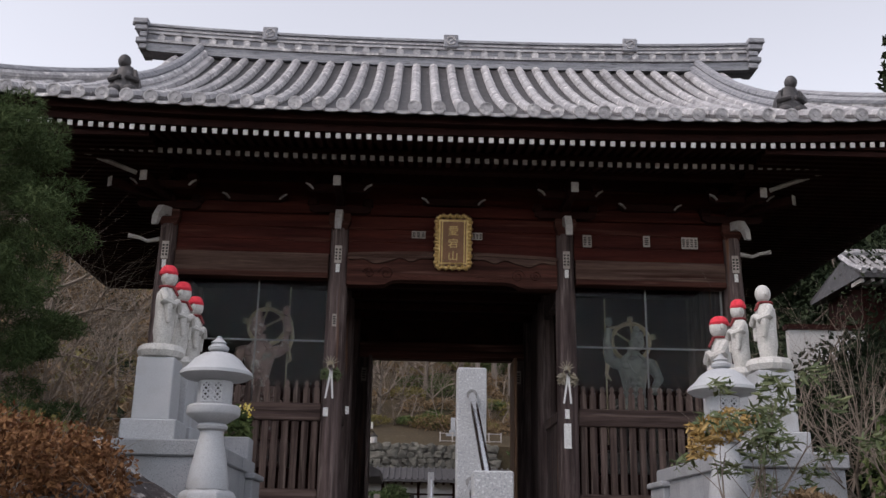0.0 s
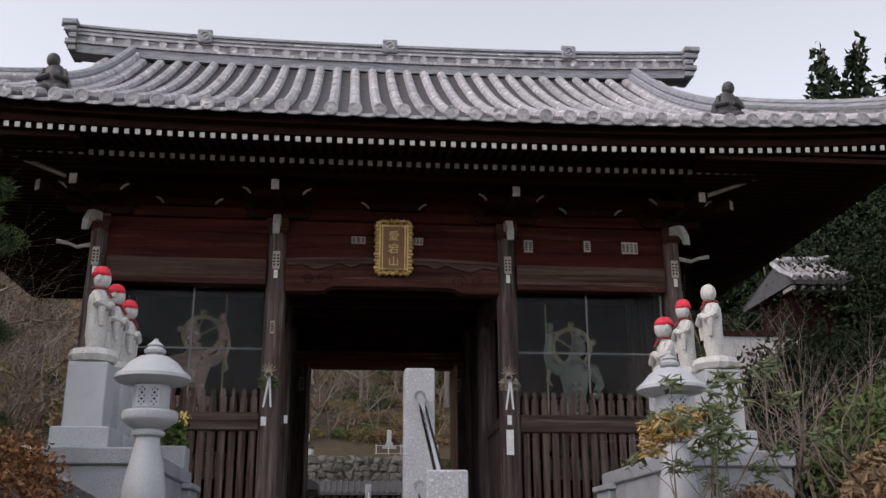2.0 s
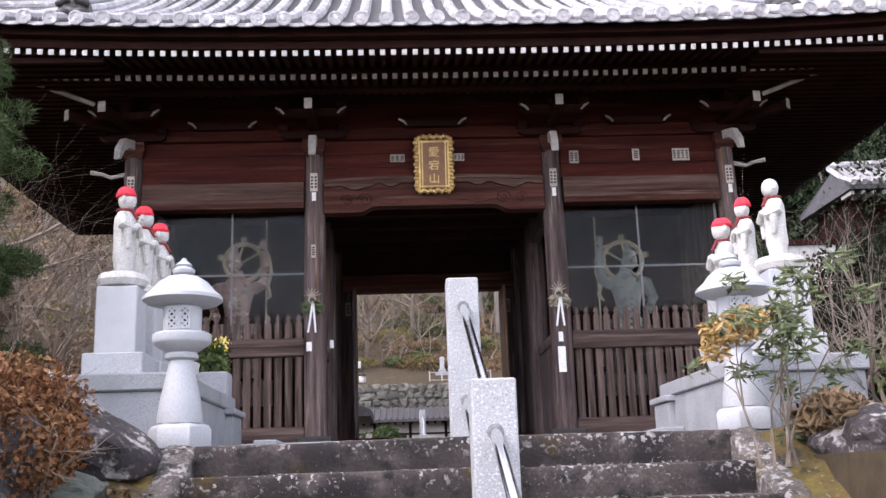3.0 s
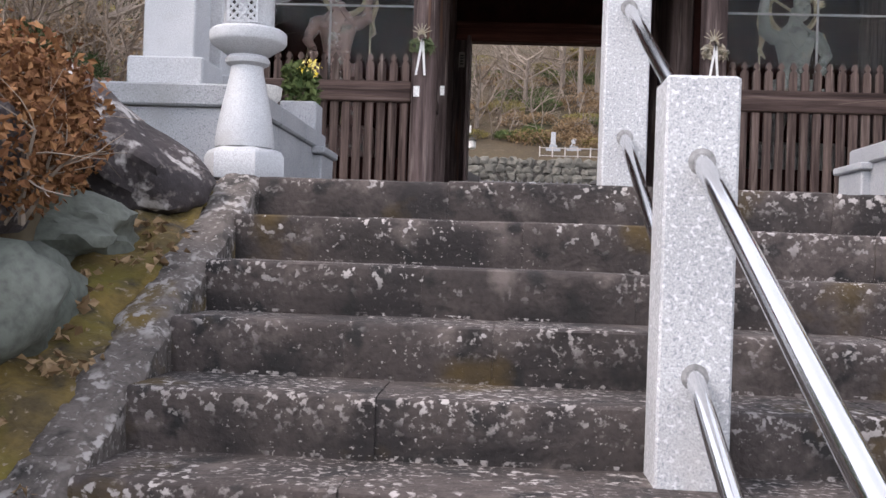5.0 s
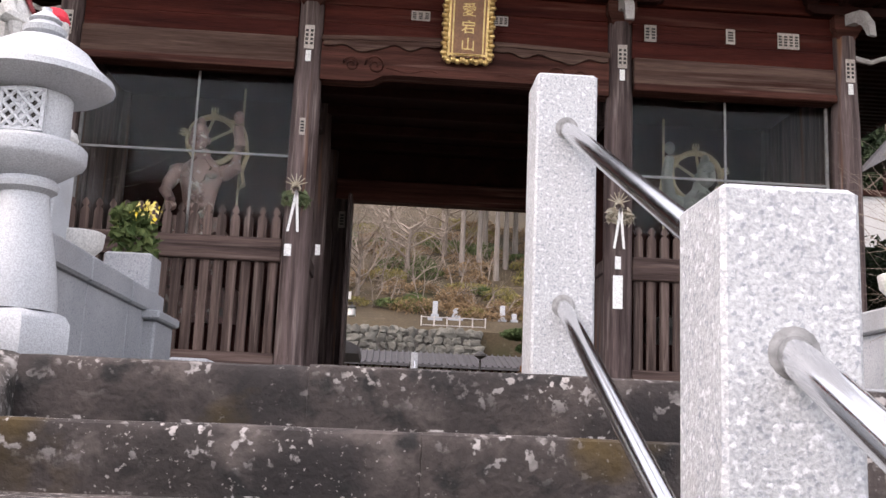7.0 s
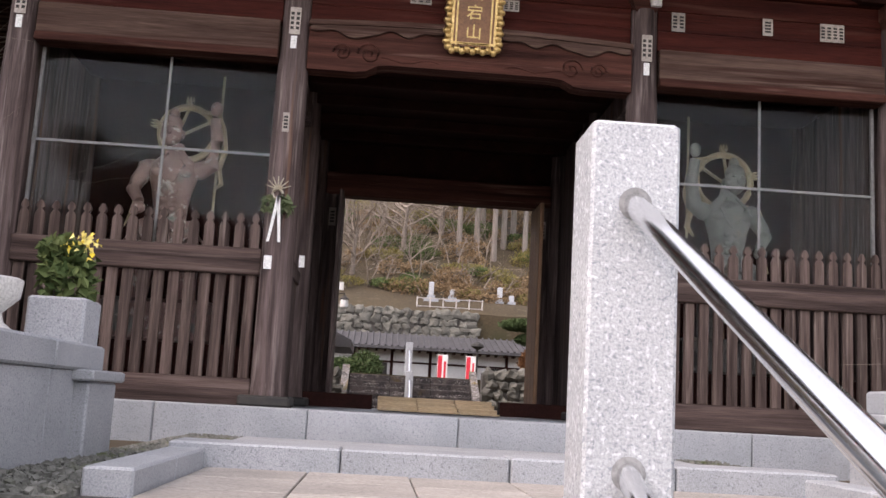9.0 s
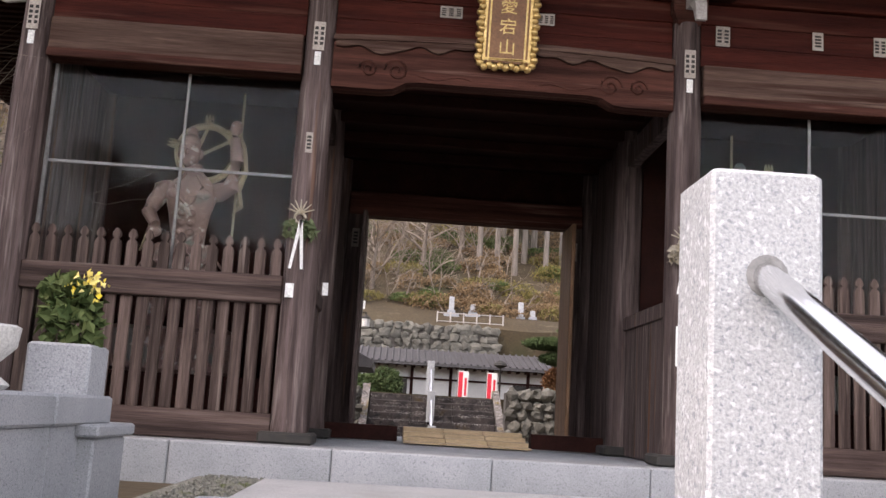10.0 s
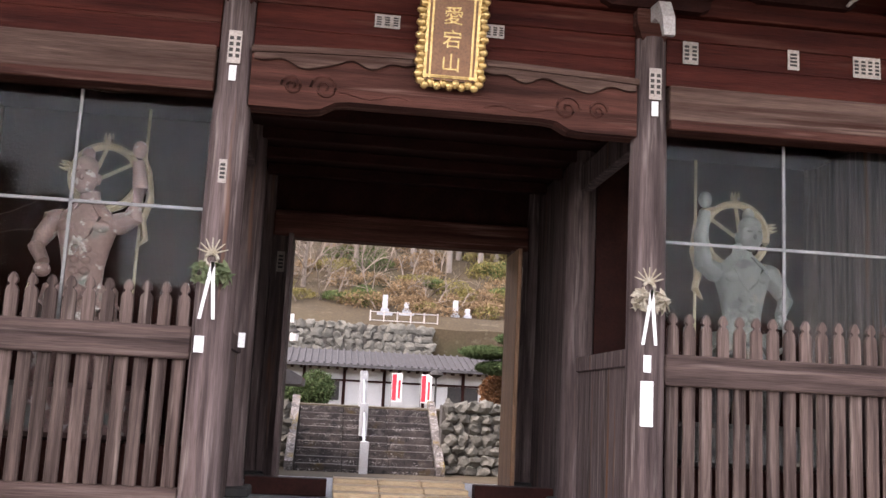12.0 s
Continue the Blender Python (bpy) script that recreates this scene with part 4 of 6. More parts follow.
# ---- stone lanterns ----
def stone_lantern(x, y, z, top):
    k = (top - z) / 1.305
    L = thing("stone_lantern", (0, 0, 0), "white granite garden lantern with a round cap and latticed fire box", "stone lantern", "pair of lanterns")

    def p(name, rows, n=24, **kw):
        return part(name, Shape().lathe([(r * k, h * k) for r, h in rows], n, **kw), FINEGRAN, L, smooth=True)
    p("base", [(0.205, 0), (0.21, 0.02), (0.21, 0.12), (0.19, 0.15), (0.15, 0.165)], 6)
    p("shaft", [(0.15, 0.165), (0.152, 0.20), (0.135, 0.32), (0.105, 0.46), (0.085, 0.56), (0.083, 0.585), (0.11, 0.60), (0.115, 0.62), (0.10, 0.64)])
    p("platform", [(0.10, 0.64), (0.13, 0.66), (0.19, 0.70), (0.198, 0.715), (0.198, 0.76), (0.18, 0.775), (0.14, 0.78)])
    fb = p("fire_box", [(0.125, 0.78), (0.13, 0.79), (0.13, 0.945), (0.125, 0.955)])
    h = Shape()
    for a in (-1, 1):
        for d in (-0.088, -0.044, 0.0, 0.044, 0.088):
            q0, q1 = max(-0.066, -0.066 - d), min(0.066, 0.066 - d)
            h.tube([(a * q0 * k, -0.131 * k, (0.867 + q0 + d) * k), (a * q1 * k, -0.131 * k, (0.867 + q1 + d) * k)], 0.008 * k, 5)
    # fire box is solid: a black block stands for the shade inside
    part("dark_opening", Shape().box(-0.07 * k, 0.07 * k, -0.127 * k, -0.10 * k, 0.80 * k, 0.935 * k), INK, fb, "black block for the shade inside the window")
    part("window_frame", Shape().box(-0.08 * k, 0.08 * k, -0.134 * k, -0.12 * k, 0.79 * k, 0.803 * k).box(-0.08 * k, 0.08 * k, -0.134 * k, -0.12 * k, 0.932 * k, 0.945 * k)
         .box(-0.08 * k, -0.066 * k, -0.134 * k, -0.12 * k, 0.80 * k, 0.935 * k).box(0.066 * k, 0.08 * k, -0.134 * k, -0.12 * k, 0.80 * k, 0.935 * k), FINEGRAN, fb)
    part("lattice", h, FINEGRAN, fb)
    p("cap", [(0.12, 0.955), (0.235, 0.975), (0.272, 1.00), (0.268, 1.025), (0.215, 1.07), (0.17, 1.125), (0.11, 1.165), (0.05, 1.18)])
    p("finial", [(0.05, 1.18), (0.075, 1.195), (0.08, 1.215), (0.055, 1.235), (0.048, 1.24), (0.06, 1.25), (0.045, 1.265), (0.02, 1.285), (0.018, 1.30), (0.004, 1.305)], 16)
    L.location = (x, y, z)
    return L


stone_lantern(-2.03, -6.38, STEP_Z, 0.945)
stone_lantern(1.82, -6.38, STEP_Z, 0.90)


# ---- statue plinths ----
def plinth(x0, x1, side):
    P = thing("statue_plinth", ((x0 + x1) / 2, -4.85, STEP_Z), "grey granite plinth with coping stones under the row of statues", "plinth", "statue plinths")
    inner = x1 if side < 0 else x0
    for k in range(3):
        y0 = -5.98 + k * 0.78
        part("wall_slab", Shape().box(x0 + 0.03, x1 - 0.03, y0 + 0.002, y0 + 0.778, STEP_Z - 0.1, 0.07, 0.004), GRANITE2, P)
        part("coping_stone", Shape().box(x0, x1, y0 - 0.04 + 0.003, y0 + 0.74 - 0.003, 0.072, 0.20, 0.012), GRANITE2, P)
    return P


plinth(-2.98, -2.10, -1)
plinth(1.95, 2.92, 1)


def statue_shape(x, y, z, h, seated=False):
    """A standing robed figure, smoothed to a plain carved shape."""
    s = Shape()
    k = h / 0.66
    low = 0.0
    if seated:
        s.ball((0, 0, 0.06 * k), 0.15 * k, 0.11 * k, 0.07 * k)
        s.lathe([(0.10 * k, 0.04 * k), (0.105 * k, 0.12 * k), (0.10 * k, 0.22 * k), (0.06 * k, 0.30 * k), (0.035 * k, 0.33 * k)], 18, sy=0.72)
        top = 0.40 * k
    else:
        s.lathe([(0.075 * k, 0), (0.085 * k, 0.02 * k), (0.095 * k, 0.09 * k), (0.105 * k, 0.12 * k), (0.100 * k, 0.25 * k), (0.105 * k, 0.38 * k), (0.100 * k, 0.44 * k), (0.06 * k, 0.49 * k), (0.035 * k, 0.52 * k)], 22, sy=0.78, petals=9, depth=0.05)
        top = 0.585 * k
    for sx in (-1, 1):
        s.tube([(sx * 0.088 * k, 0, top - 0.13 * k), (sx * 0.125 * k, -0.02 * k, top - 0.22 * k), (sx * 0.085 * k, -0.085 * k, top - 0.25 * k), (sx * 0.012 * k, -0.10 * k, top - 0.20 * k)], [0.04 * k, 0.045 * k, 0.036 * k, 0.022 * k], 8)
        s.tube([(sx * 0.11 * k, -0.05 * k, top - 0.25 * k), (sx * 0.10 * k, -0.06 * k, top - 0.40 * k)], [0.036 * k, 0.02 * k], 8)
        s.ball((sx * 0.066 * k, 0.0, top), 0.012 * k, 0.018 * k, 0.03 * k, 8, 6)
    s.ball((0, -0.01 * k, top), 0.066 * k, 0.068 * k, 0.082 * k, 18, 12)
    turn = pose(x, y, z, 0, 0, 90 if x < 0 else -90)
    s.v = [tuple(turn @ Vector(p)) for p in s.v]
    return s, z + top, k


def jizo(x, y, cap=True, seated=False, h=0.66):
    base = 0.196
    P = thing("statue_pedestal", (x, y, base), "white granite pedestal with a lotus seat", "pedestal", "statue pedestals")
    part("footing", Shape().box(x - 0.22, x + 0.22, y - 0.20, y + 0.20, base, 0.36, 0.01), FINEGRAN, P)
    part("block", Shape().box(x - 0.15, x + 0.15, y - 0.15, y + 0.15, 0.36, 0.86, 0.008), FINEGRAN, P)
    part("lotus_seat", Shape().lathe([(0.12, 0.86), (0.165, 0.875), (0.185, 0.92), (0.17, 0.965), (0.14, 0.975)], 32, at=(x, y, 0), petals=12, depth=0.10), STATUE, P, smooth=True)
    s, ht, k = statue_shape(x, y, 0.97, h, seated)
    solid("stone_statue", s, STATUE, "small pale stone statue in a carved robe" + (", seated" if seated else ", standing"), "statue", "row of stone statues", smooth=True)
    if cap:
        c = Shape().lathe([(0.072 * k, 0.022), (0.077 * k, 0.03), (0.077 * k, 0.048), (0.071 * k, 0.055), (0.062 * k, 0.085), (0.04 * k, 0.105), (0.008, 0.112)], 20, at=(x, y, ht - 0.002))
        solid("knit_cap", c, RED, "bright red knitted cap on a stone statue", "cap", "red caps", smooth=True)
    cord = Shape().ring((x, y, ht - 0.085 * k), 0.062 * k, 0.011, 18, "z")
    d = 1 if x < 0 else -1
    cord.tube([(x + d * 0.06 * k, y - 0.02, ht - 0.09 * k), (x + d * 0.10 * k, y - 0.03, ht - 0.16 * k)], 0.012, 6)
    solid("bib_cord", cord, DARKRED, "dark red cord round a statue's neck", "cord", "bib cords", smooth=True)


for y in (-5.75, -5.2, -4.65):
    jizo(-2.62, y)
jizo(2.42, -5.78, cap=False, h=0.64)
jizo(2.36, -5.28, h=0.60)
jizo(2.34, -4.78, seated=True, h=0.80)


def planter(x, y, z, seed):
    r = np.random.default_rng(seed)
    P = thing("flower_planter", (x, y, z), "square granite flower holder with yellow and white flowers", "planter", "flower planters")
    part("stone_box", Shape().box(x - 0.14, x + 0.14, y - 0.14, y + 0.14, z, z + 0.34, 0.012), GRANITE2, P)
    part("foliage", leaves([(x, y, z + 0.45, 0.15, 0.15, 0.16), (x - 0.05, y, z + 0.56, 0.11, 0.11, 0.10)], 420, 0.045, r), GREEN, P, "fresh green leaves")
    part("blossom", leaves([(x + 0.06, y - 0.05, z + 0.60, 0.09, 0.09, 0.08)], 46, 0.032, r, 1.0), YELLOW, P, "yellow and white flowers")


planter(-2.26, -3.9, STEP_Z + 0.50 - 0.06, 3)
for sx, x in ((-1, -2.26), (1, 2.12)):
    s = Shape().box(x - 0.2, x + 0.2, -4.05, -3.55, STEP_Z - 0.05, 0.02, 0.01).box(x - 0.23, x + 0.23, -4.1, -3.5, 0.0225, 0.078, 0.01)
    solid("offering_block", s, GRANITE2, "low grey granite block at the end of the plinth", "stone block", "offering blocks")
    s = Shape().lathe([(0.10, 0), (0.12, 0.02), (0.07, 0.06), (0.06, 0.10), (0.13, 0.17), (0.14, 0.25), (0.12, 0.26), (0.10, 0.24), (0.02, 0.22)], 24, at=(x + sx * 0.18, -4.4, 0.20))
    solid("incense_bowl", s, STATUE, "round pale stone incense bowl", "incense bowl", "incense bowls", smooth=True)

# ---- plaque ----
plaq = thing("name_plaque", (0, -0.16, 3.24), "brown lacquered name plaque in a wavy gilt frame", "plaque")
tilt = pose(0, -0.14, 3.24, 9) @ Matrix.Diagonal((0.97, 1, 0.91, 1))


def on_plaque(sh):
    sh.v = [tuple(tilt @ Vector(p)) for p in sh.v]
    return sh


part("board", on_plaque(Shape().box(-0.20, 0.20, -0.03, 0.01, 0.06, 0.80)), PLAQ, plaq)
fr = Shape()
for i in range(15):
    z = 0.05 + 0.76 * i / 14
    for sx in (-1, 1):
        fr.ball((sx * (0.235 + 0.018 * (i % 2)), -0.02, z), 0.042, 0.035, 0.038, 8, 6)
for i in range(9):
    x = -0.20 + 0.40 * i / 8
    for z in (0.02, 0.84):
        fr.ball((x, -0.02, z + (0.014 if i % 2 else -0.006)), 0.036, 0.035, 0.040, 8, 6)
part("scalloped_frame", on_plaque(fr), GOLD, plaq, "scalloped gilt frame", smooth=True)
inner = Shape()
for d, w in ((0.165, 0.008), (0.205, 0.012)):
    for sx in (-1, 1):
        inner.box(sx * d - w, sx * d + w, -0.042, -0.028, 0.07, 0.79)
    for z in (0.07 + 0.02, 0.79 - 0.02):
        inner.box(-d, d, -0.041, -0.029, z - w, z + w)
part("inner_gilt_rim", on_plaque(inner), GOLD, plaq)
for ch, z in (("\u611b", 0.60), ("\u5b95", 0.40), ("\u5c71", 0.20)):
    cu = bpy.data.curves.new("gilt_letter", "FONT")
    cu.body, cu.size, cu.extrude, cu.align_x, cu.align_y = ch, 0.165, 0.003, "CENTER", "CENTER"
    cu.materials.append(GOLD)
    t = part("gilt_letter", cu, None, plaq)
    t.matrix_parent_inverse = Matrix()
    t.matrix_local = Matrix.Translation(-plaq.location) @ tilt @ pose(0, -0.036, z, 90)

# ---- paper labels and tags ----
def label_sheet(x, y, z, w, h, cols, old=True, name="votive_label"):
    P = thing(name, (x, y, z), "old paper votive label with faded black writing" if old else "small white paper tag tied to a column", "paper label", "votive labels" if old else "white tags")
    part("paper", Shape().box(x - w / 2, x + w / 2, y - 0.004, y, z - h / 2, z + h / 2), OLDPAPER if old else PAPER, P)
    for c in range(cols):
        cx = x - w / 2 + w * (c + 0.5) / cols
        for q in range(4):
            zz = z - h * 0.36 + h * 0.72 * (q + 0.5) / 4
            part("ink_bar", Shape().box(cx - w * 0.30 / cols, cx + w * 0.30 / cols, y - 0.006, y - 0.0045, zz - h * 0.055, zz + h * 0.055), INK, P)
    return P


for x, z, w, h, c in ((-0.50, 3.78, 0.20, 0.11, 3), (0.36, 3.78, 0.15, 0.11, 3), (1.98, 3.75, 0.13, 0.19, 2), (2.86, 3.77, 0.10, 0.17, 1), (3.50, 3.76, 0.24, 0.18, 4)):
    label_sheet(x, -0.034, z, w, h, c)
for x in CX:
    label_sheet(x, -0.148, 3.42, 0.10, 0.26, 2)
    label_sheet(x, -0.146, 3.215, 0.055, 0.12, 0, False, "white_tag")
label_sheet(-1.66, -0.15, 2.45, 0.06, 0.18, 1)
label_sheet(-1.72, -0.155, 1.16, 0.07, 0.12, 0, False, "white_tag")
label_sheet(1.62, -0.155, 1.20, 0.06, 0.13, 0, False, "white_tag")
label_sheet(1.62, -0.156, 0.90, 0.10, 0.34, 0, False, "white_tag")
label_sheet(-1.44, 0.10, 1.22, 0.05, 0.11, 0, False, "white_tag")
label_sheet(-1.41, 4.07, 2.38, 0.09, 0.24, 1)
label_sheet(1.41, 4.07, 2.38, 0.09, 0.24, 1)
for x in (-1.68, 1.62):
    O = thing("straw_ornament", (x, -0.18, 1.75), "straw and fern ornament with white paper streamers", "ornament", "straw ornaments")
    s = Shape().ring((x, -0.17, 1.78), 0.045, 0.014, 14)
    for a in np.linspace(0.3, 2.84, 7):
        s.tube([(x, -0.17, 1.82), (x + 0.12 * math.cos(a), -0.18, 1.82 + 0.12 * math.sin(a))], [0.010, 0.004], 5)
    part("straw_ring", s, STRAW, O, smooth=True)
    part("fern_leaves", leaves([(x - 0.07, -0.18, 1.68, 0.07, 0.02, 0.09), (x + 0.08, -0.18, 1.67, 0.07, 0.02, 0.09)], 60, 0.05, np.random.default_rng(5), 2.2), NANDINA if x < 0 else STRAW, O, "drooping fern leaves")
    for d in (-1, 1):
        part("paper_streamer", Shape().add([(x, -0.20, 1.76), (x + 0.03, -0.20, 1.76), (x + d * 0.05 - 0.012, -0.20, 1.34), (x + d * 0.05 + 0.012, -0.20, 1.34), (x, -0.196, 1.76), (x + 0.03, -0.196, 1.76), (x + d * 0.05 - 0.012, -0.196, 1.34), (x + d * 0.05 + 0.012, -0.196, 1.34)],
                                           [(0, 2, 3, 1), (4, 5, 7, 6), (0, 4, 6, 2), (1, 3, 7, 5)]), PAPER, O, "white paper streamer")


# ---- guardian statues behind the glass ----
def guardian(x, y, z, hx, hz, ring, raised, material, label):
    """A muscular figure with one arm raised, a swirling skirt and a wheel halo behind its head."""
    s, up, dn = Shape(), raised, -raised
    s.box(x - 0.55, x + 0.55, y - 0.35, y + 0.35, 0.42, z + 0.28, 0.04)
    for d in (-1, 1):
        s.tube([(x + d * 0.13, y, z + 1.02), (x + d * 0.2, y - 0.08, z + 0.68), (x + d * 0.24, y, z + 0.26)], [0.17, 0.13, 0.09], 10)
    s.lathe([(0.19, 0.88), (0.205, 0.98), (0.165, 1.10), (0.17, 1.22), (0.20, 1.38), (0.245, 1.54), (0.235, 1.64), (0.16, 1.71), (0.09, 1.78), (0.075, 1.86)], 20, at=(x, y, z), sy=0.7)
    s.ball((hx, y - 0.04, hz), 0.105, 0.12, 0.14, 16, 12)
    s.ball((hx, y - 0.03, hz + 0.09), 0.10, 0.11, 0.09)
    s.ball((hx, y, hz + 0.19), 0.055, 0.055, 0.075)
    s.ball((hx, y - 0.155, hz - 0.02), 0.022, 0.03, 0.03, 8, 6)
    for d in (-1, 1):
        s.ball((hx + d * 0.04, y - 0.14, hz + 0.035), 0.032, 0.02, 0.016, 8, 6)
        s.ball((hx + d * 0.105, y, hz - 0.01), 0.02, 0.03, 0.05, 8, 6)
        s.ball((x + d * 0.10, y - 0.115, z + 1.55), 0.11, 0.05, 0.06)
        s.ball((x + d * 0.25, y, z + 1.60), 0.095, 0.09, 0.09)
        s.tube([(x + d * 0.05, y - 0.10, z + 1.74), (x + d * 0.13, y - 0.15, z + 1.62), (x + d * 0.06, y - 0.165, z + 1.48), (x, y - 0.16, z + 1.42)], 0.014, 5)
        for q in range(3):
            s.ball((x + d * 0.045, y - 0.125, z + 1.36 - 0.09 * q), 0.042, 0.03, 0.036, 8, 6)
    s.tube([(x + up * 0.25, y, z + 1.60), (x + up * 0.37, y - 0.04, z + 1.66), (x + up * 0.41, y - 0.08, z + 1.90), (x + up * 0.38, y - 0.1, z + 2.12)], [0.095, 0.085, 0.065, 0.05], 10)
    s.ball((x + up * 0.38, y - 0.1, z + 2.22), 0.06, 0.055, 0.075)
    s.tube([(x + dn * 0.25, y, z + 1.60), (x + dn * 0.34, y - 0.05, z + 1.44), (x + dn * 0.36, y - 0.10, z + 1.36), (x + dn * 0.26, y - 0.2, z + 1.22)], [0.09, 0.075, 0.065, 0.05], 10)
    s.ball((x + dn * 0.26, y - 0.22, z + 1.16), 0.07, 0.06, 0.06)
    s.lathe([(0.10, 0.70), (0.34, 0.72), (0.27, 0.86), (0.21, 0.96), (0.215, 1.02), (0.19, 1.05)], 40, at=(x, y, z), sy=0.8, petals=13, depth=0.22)
    s.ball((x, y - 0.17, z + 1.0), 0.09, 0.05, 0.07)
    for d in (-1, 1):
        s.tube([(x + d * 0.06, y - 0.18, z + 0.98), (x + d * 0.20, y - 0.2, z + 0.86), (x + d * 0.30, y - 0.16, z + 0.94), (x + d * 0.42, y - 0.1, z + 0.80)], [0.03, 0.045, 0.035, 0.012], 8, squash=0.5)
    solid("guardian_statue", s, material, label, "statue", "guardian statues", smooth=True)
    rx, rz, rr = ring
    yb = y + 0.17
    h = Shape().ring((rx, yb, rz), rr, 0.036, 36)
    for a in (0.55, 1.57, 2.6):
        h.tube([(hx, yb, hz), (rx + rr * math.cos(a), yb, rz + rr * math.sin(a))], 0.017, 6)
    for a in (0.25, 1.57, 2.9):
        c = Vector((rx + rr * math.cos(a), yb, rz + rr * math.sin(a)))
        for t in (-0.5, 0.0, 0.5):
            h.tube([c, c + Vector((0.07 * math.cos(a + t), 0, 0.07 * math.sin(a + t))), c + Vector((0.12 * math.cos(a + t * 0.5), 0, 0.12 * math.sin(a + t * 0.5)))], [0.026, 0.016, 0.005], 6)
    h.tube([(x + up * 0.40, y + 0.08, z + 0.4), (x + up * 0.40, y + 0.08, z + 2.62)], 0.013, 6)
    h.box(rx - 0.02, rx + 0.02, y + 0.14, y + 0.19, z + 0.28, rz - rr + 0.02)
    # sash that flies up past the raised arm and falls in folds
    sx = rx + up * (rr + 0.10)
    h.tube([(rx + up * 0.12, yb - 0.05, rz + rr * 0.86), (sx - up * 0.06, yb - 0.05, rz + 0.20), (sx, yb - 0.06, rz + 0.05), (sx + up * 0.03, yb - 0.08, rz - 0.18), (sx - up * 0.02, yb - 0.08, rz - 0.36), (sx + up * 0.02, yb - 0.09, rz - 0.52), (sx - up * 0.05, yb - 0.1, rz - 0.62)], [0.03, 0.05, 0.06, 0.075, 0.07, 0.06, 0.02], 10, squash=0.45)
    h.tube([(x + dn * 0.22, y + 0.06, z + 1.70), (x + dn * 0.36, y + 0.08, z + 1.66), (x + dn * 0.41, y + 0.06, z + 1.48), (x + dn * 0.36, y + 0.02, z + 1.25), (x + dn * 0.43, y, z + 1.0)], [0.02, 0.035, 0.045, 0.035, 0.012], 8, squash=0.5)
    solid("statue_halo", h, HALO, "faded gilt wheel halo with a trailing sash behind a guardian statue", "halo", "guardian halos", smooth=True)


guardian(-2.83, 0.85, 0.56, -2.88, 2.53, (-2.77, 2.58, 0.275), 1, NIO1, "muscular painted guardian statue behind glass, reddish and worn")
guardian(2.80, 0.85, 0.50, 2.86, 2.43, (2.81, 2.47, 0.29), -1, NIO2, "muscular painted guardian statue behind glass, grey-green and worn")

# ---- behind the gate ----
ramp = thing("wooden_ramp", (0, 2.4, FLOOR), "new pale wooden ramp boards over the gate threshold", "ramp")
for k in range(4):
    for i in range(3):
        x0 = -0.66 + i * 0.44
        z = FLOOR + 0.02 + 0.045 * k
        part("ramp_board", Shape().box(x0 + 0.003, x0 + 0.437, 1.75 + 0.27 * k, 2.01 + 0.27 * k, FLOOR, z, 0.006), PALEWOOD, ramp)

RSX0, RSX1 = -1.42, 1.92
rear = thing("rear_stairs", (0.3, 17.7, -0.82), "dark mossy stone stairs rising to the upper terrace", "stairs", kind="structure")
for k in range(9):
    for i in range(3):
        w = (RSX1 - RSX0) / 3
        part("step_block", Shape().box(RSX0 + i * w + 0.004, RSX0 + (i + 1) * w - 0.004, 16.4 + 0.3 * k, 16.9 + 0.3 * k, -0.86, -0.82 + 0.168 * (k + 1) + rng.uniform(-0.01, 0.01), 0.012), STEP, rear)
for x in (RSX0 - 0.12, RSX1 + 0.12):
    part("side_kerb", Shape().add([(x - 0.1, 16.3, -0.85), (x + 0.1, 16.3, -0.85), (x + 0.1, 16.3, -0.6), (x - 0.1, 16.3, -0.6), (x - 0.1, 19.3, -0.85), (x + 0.1, 19.3, -0.85), (x + 0.1, 19.3, 0.95), (x - 0.1, 19.3, 0.95)],
                                  [(0, 1, 2, 3), (7, 6, 5, 4), (3, 2, 6, 7), (0, 4, 5, 1), (1, 5, 6, 2), (0, 3, 7, 4)]), KERB, rear)
hr = thing("rear_handrail", (0.2, 17, -0.3), "pale granite posts with a steel rail on the rear stairs", "handrail")
for y, z0, z1 in ((16.2, -0.83, -0.08), (17.7, -0.1, 0.80), (19.15, 0.70, 1.66)):
    part("granite_post", Shape().box(0.10, 0.30, y - 0.1, y + 0.1, z0, z1, 0.01), GRANITE, hr)
for d in (0.12, 0.5):
    part("rail_tube", Shape().tube([(0.2, 16.2, -0.08 - d), (0.2, 17.7, 0.80 - d), (0.2, 19.15, 1.66 - d)], 0.025, 8), STEEL, hr)


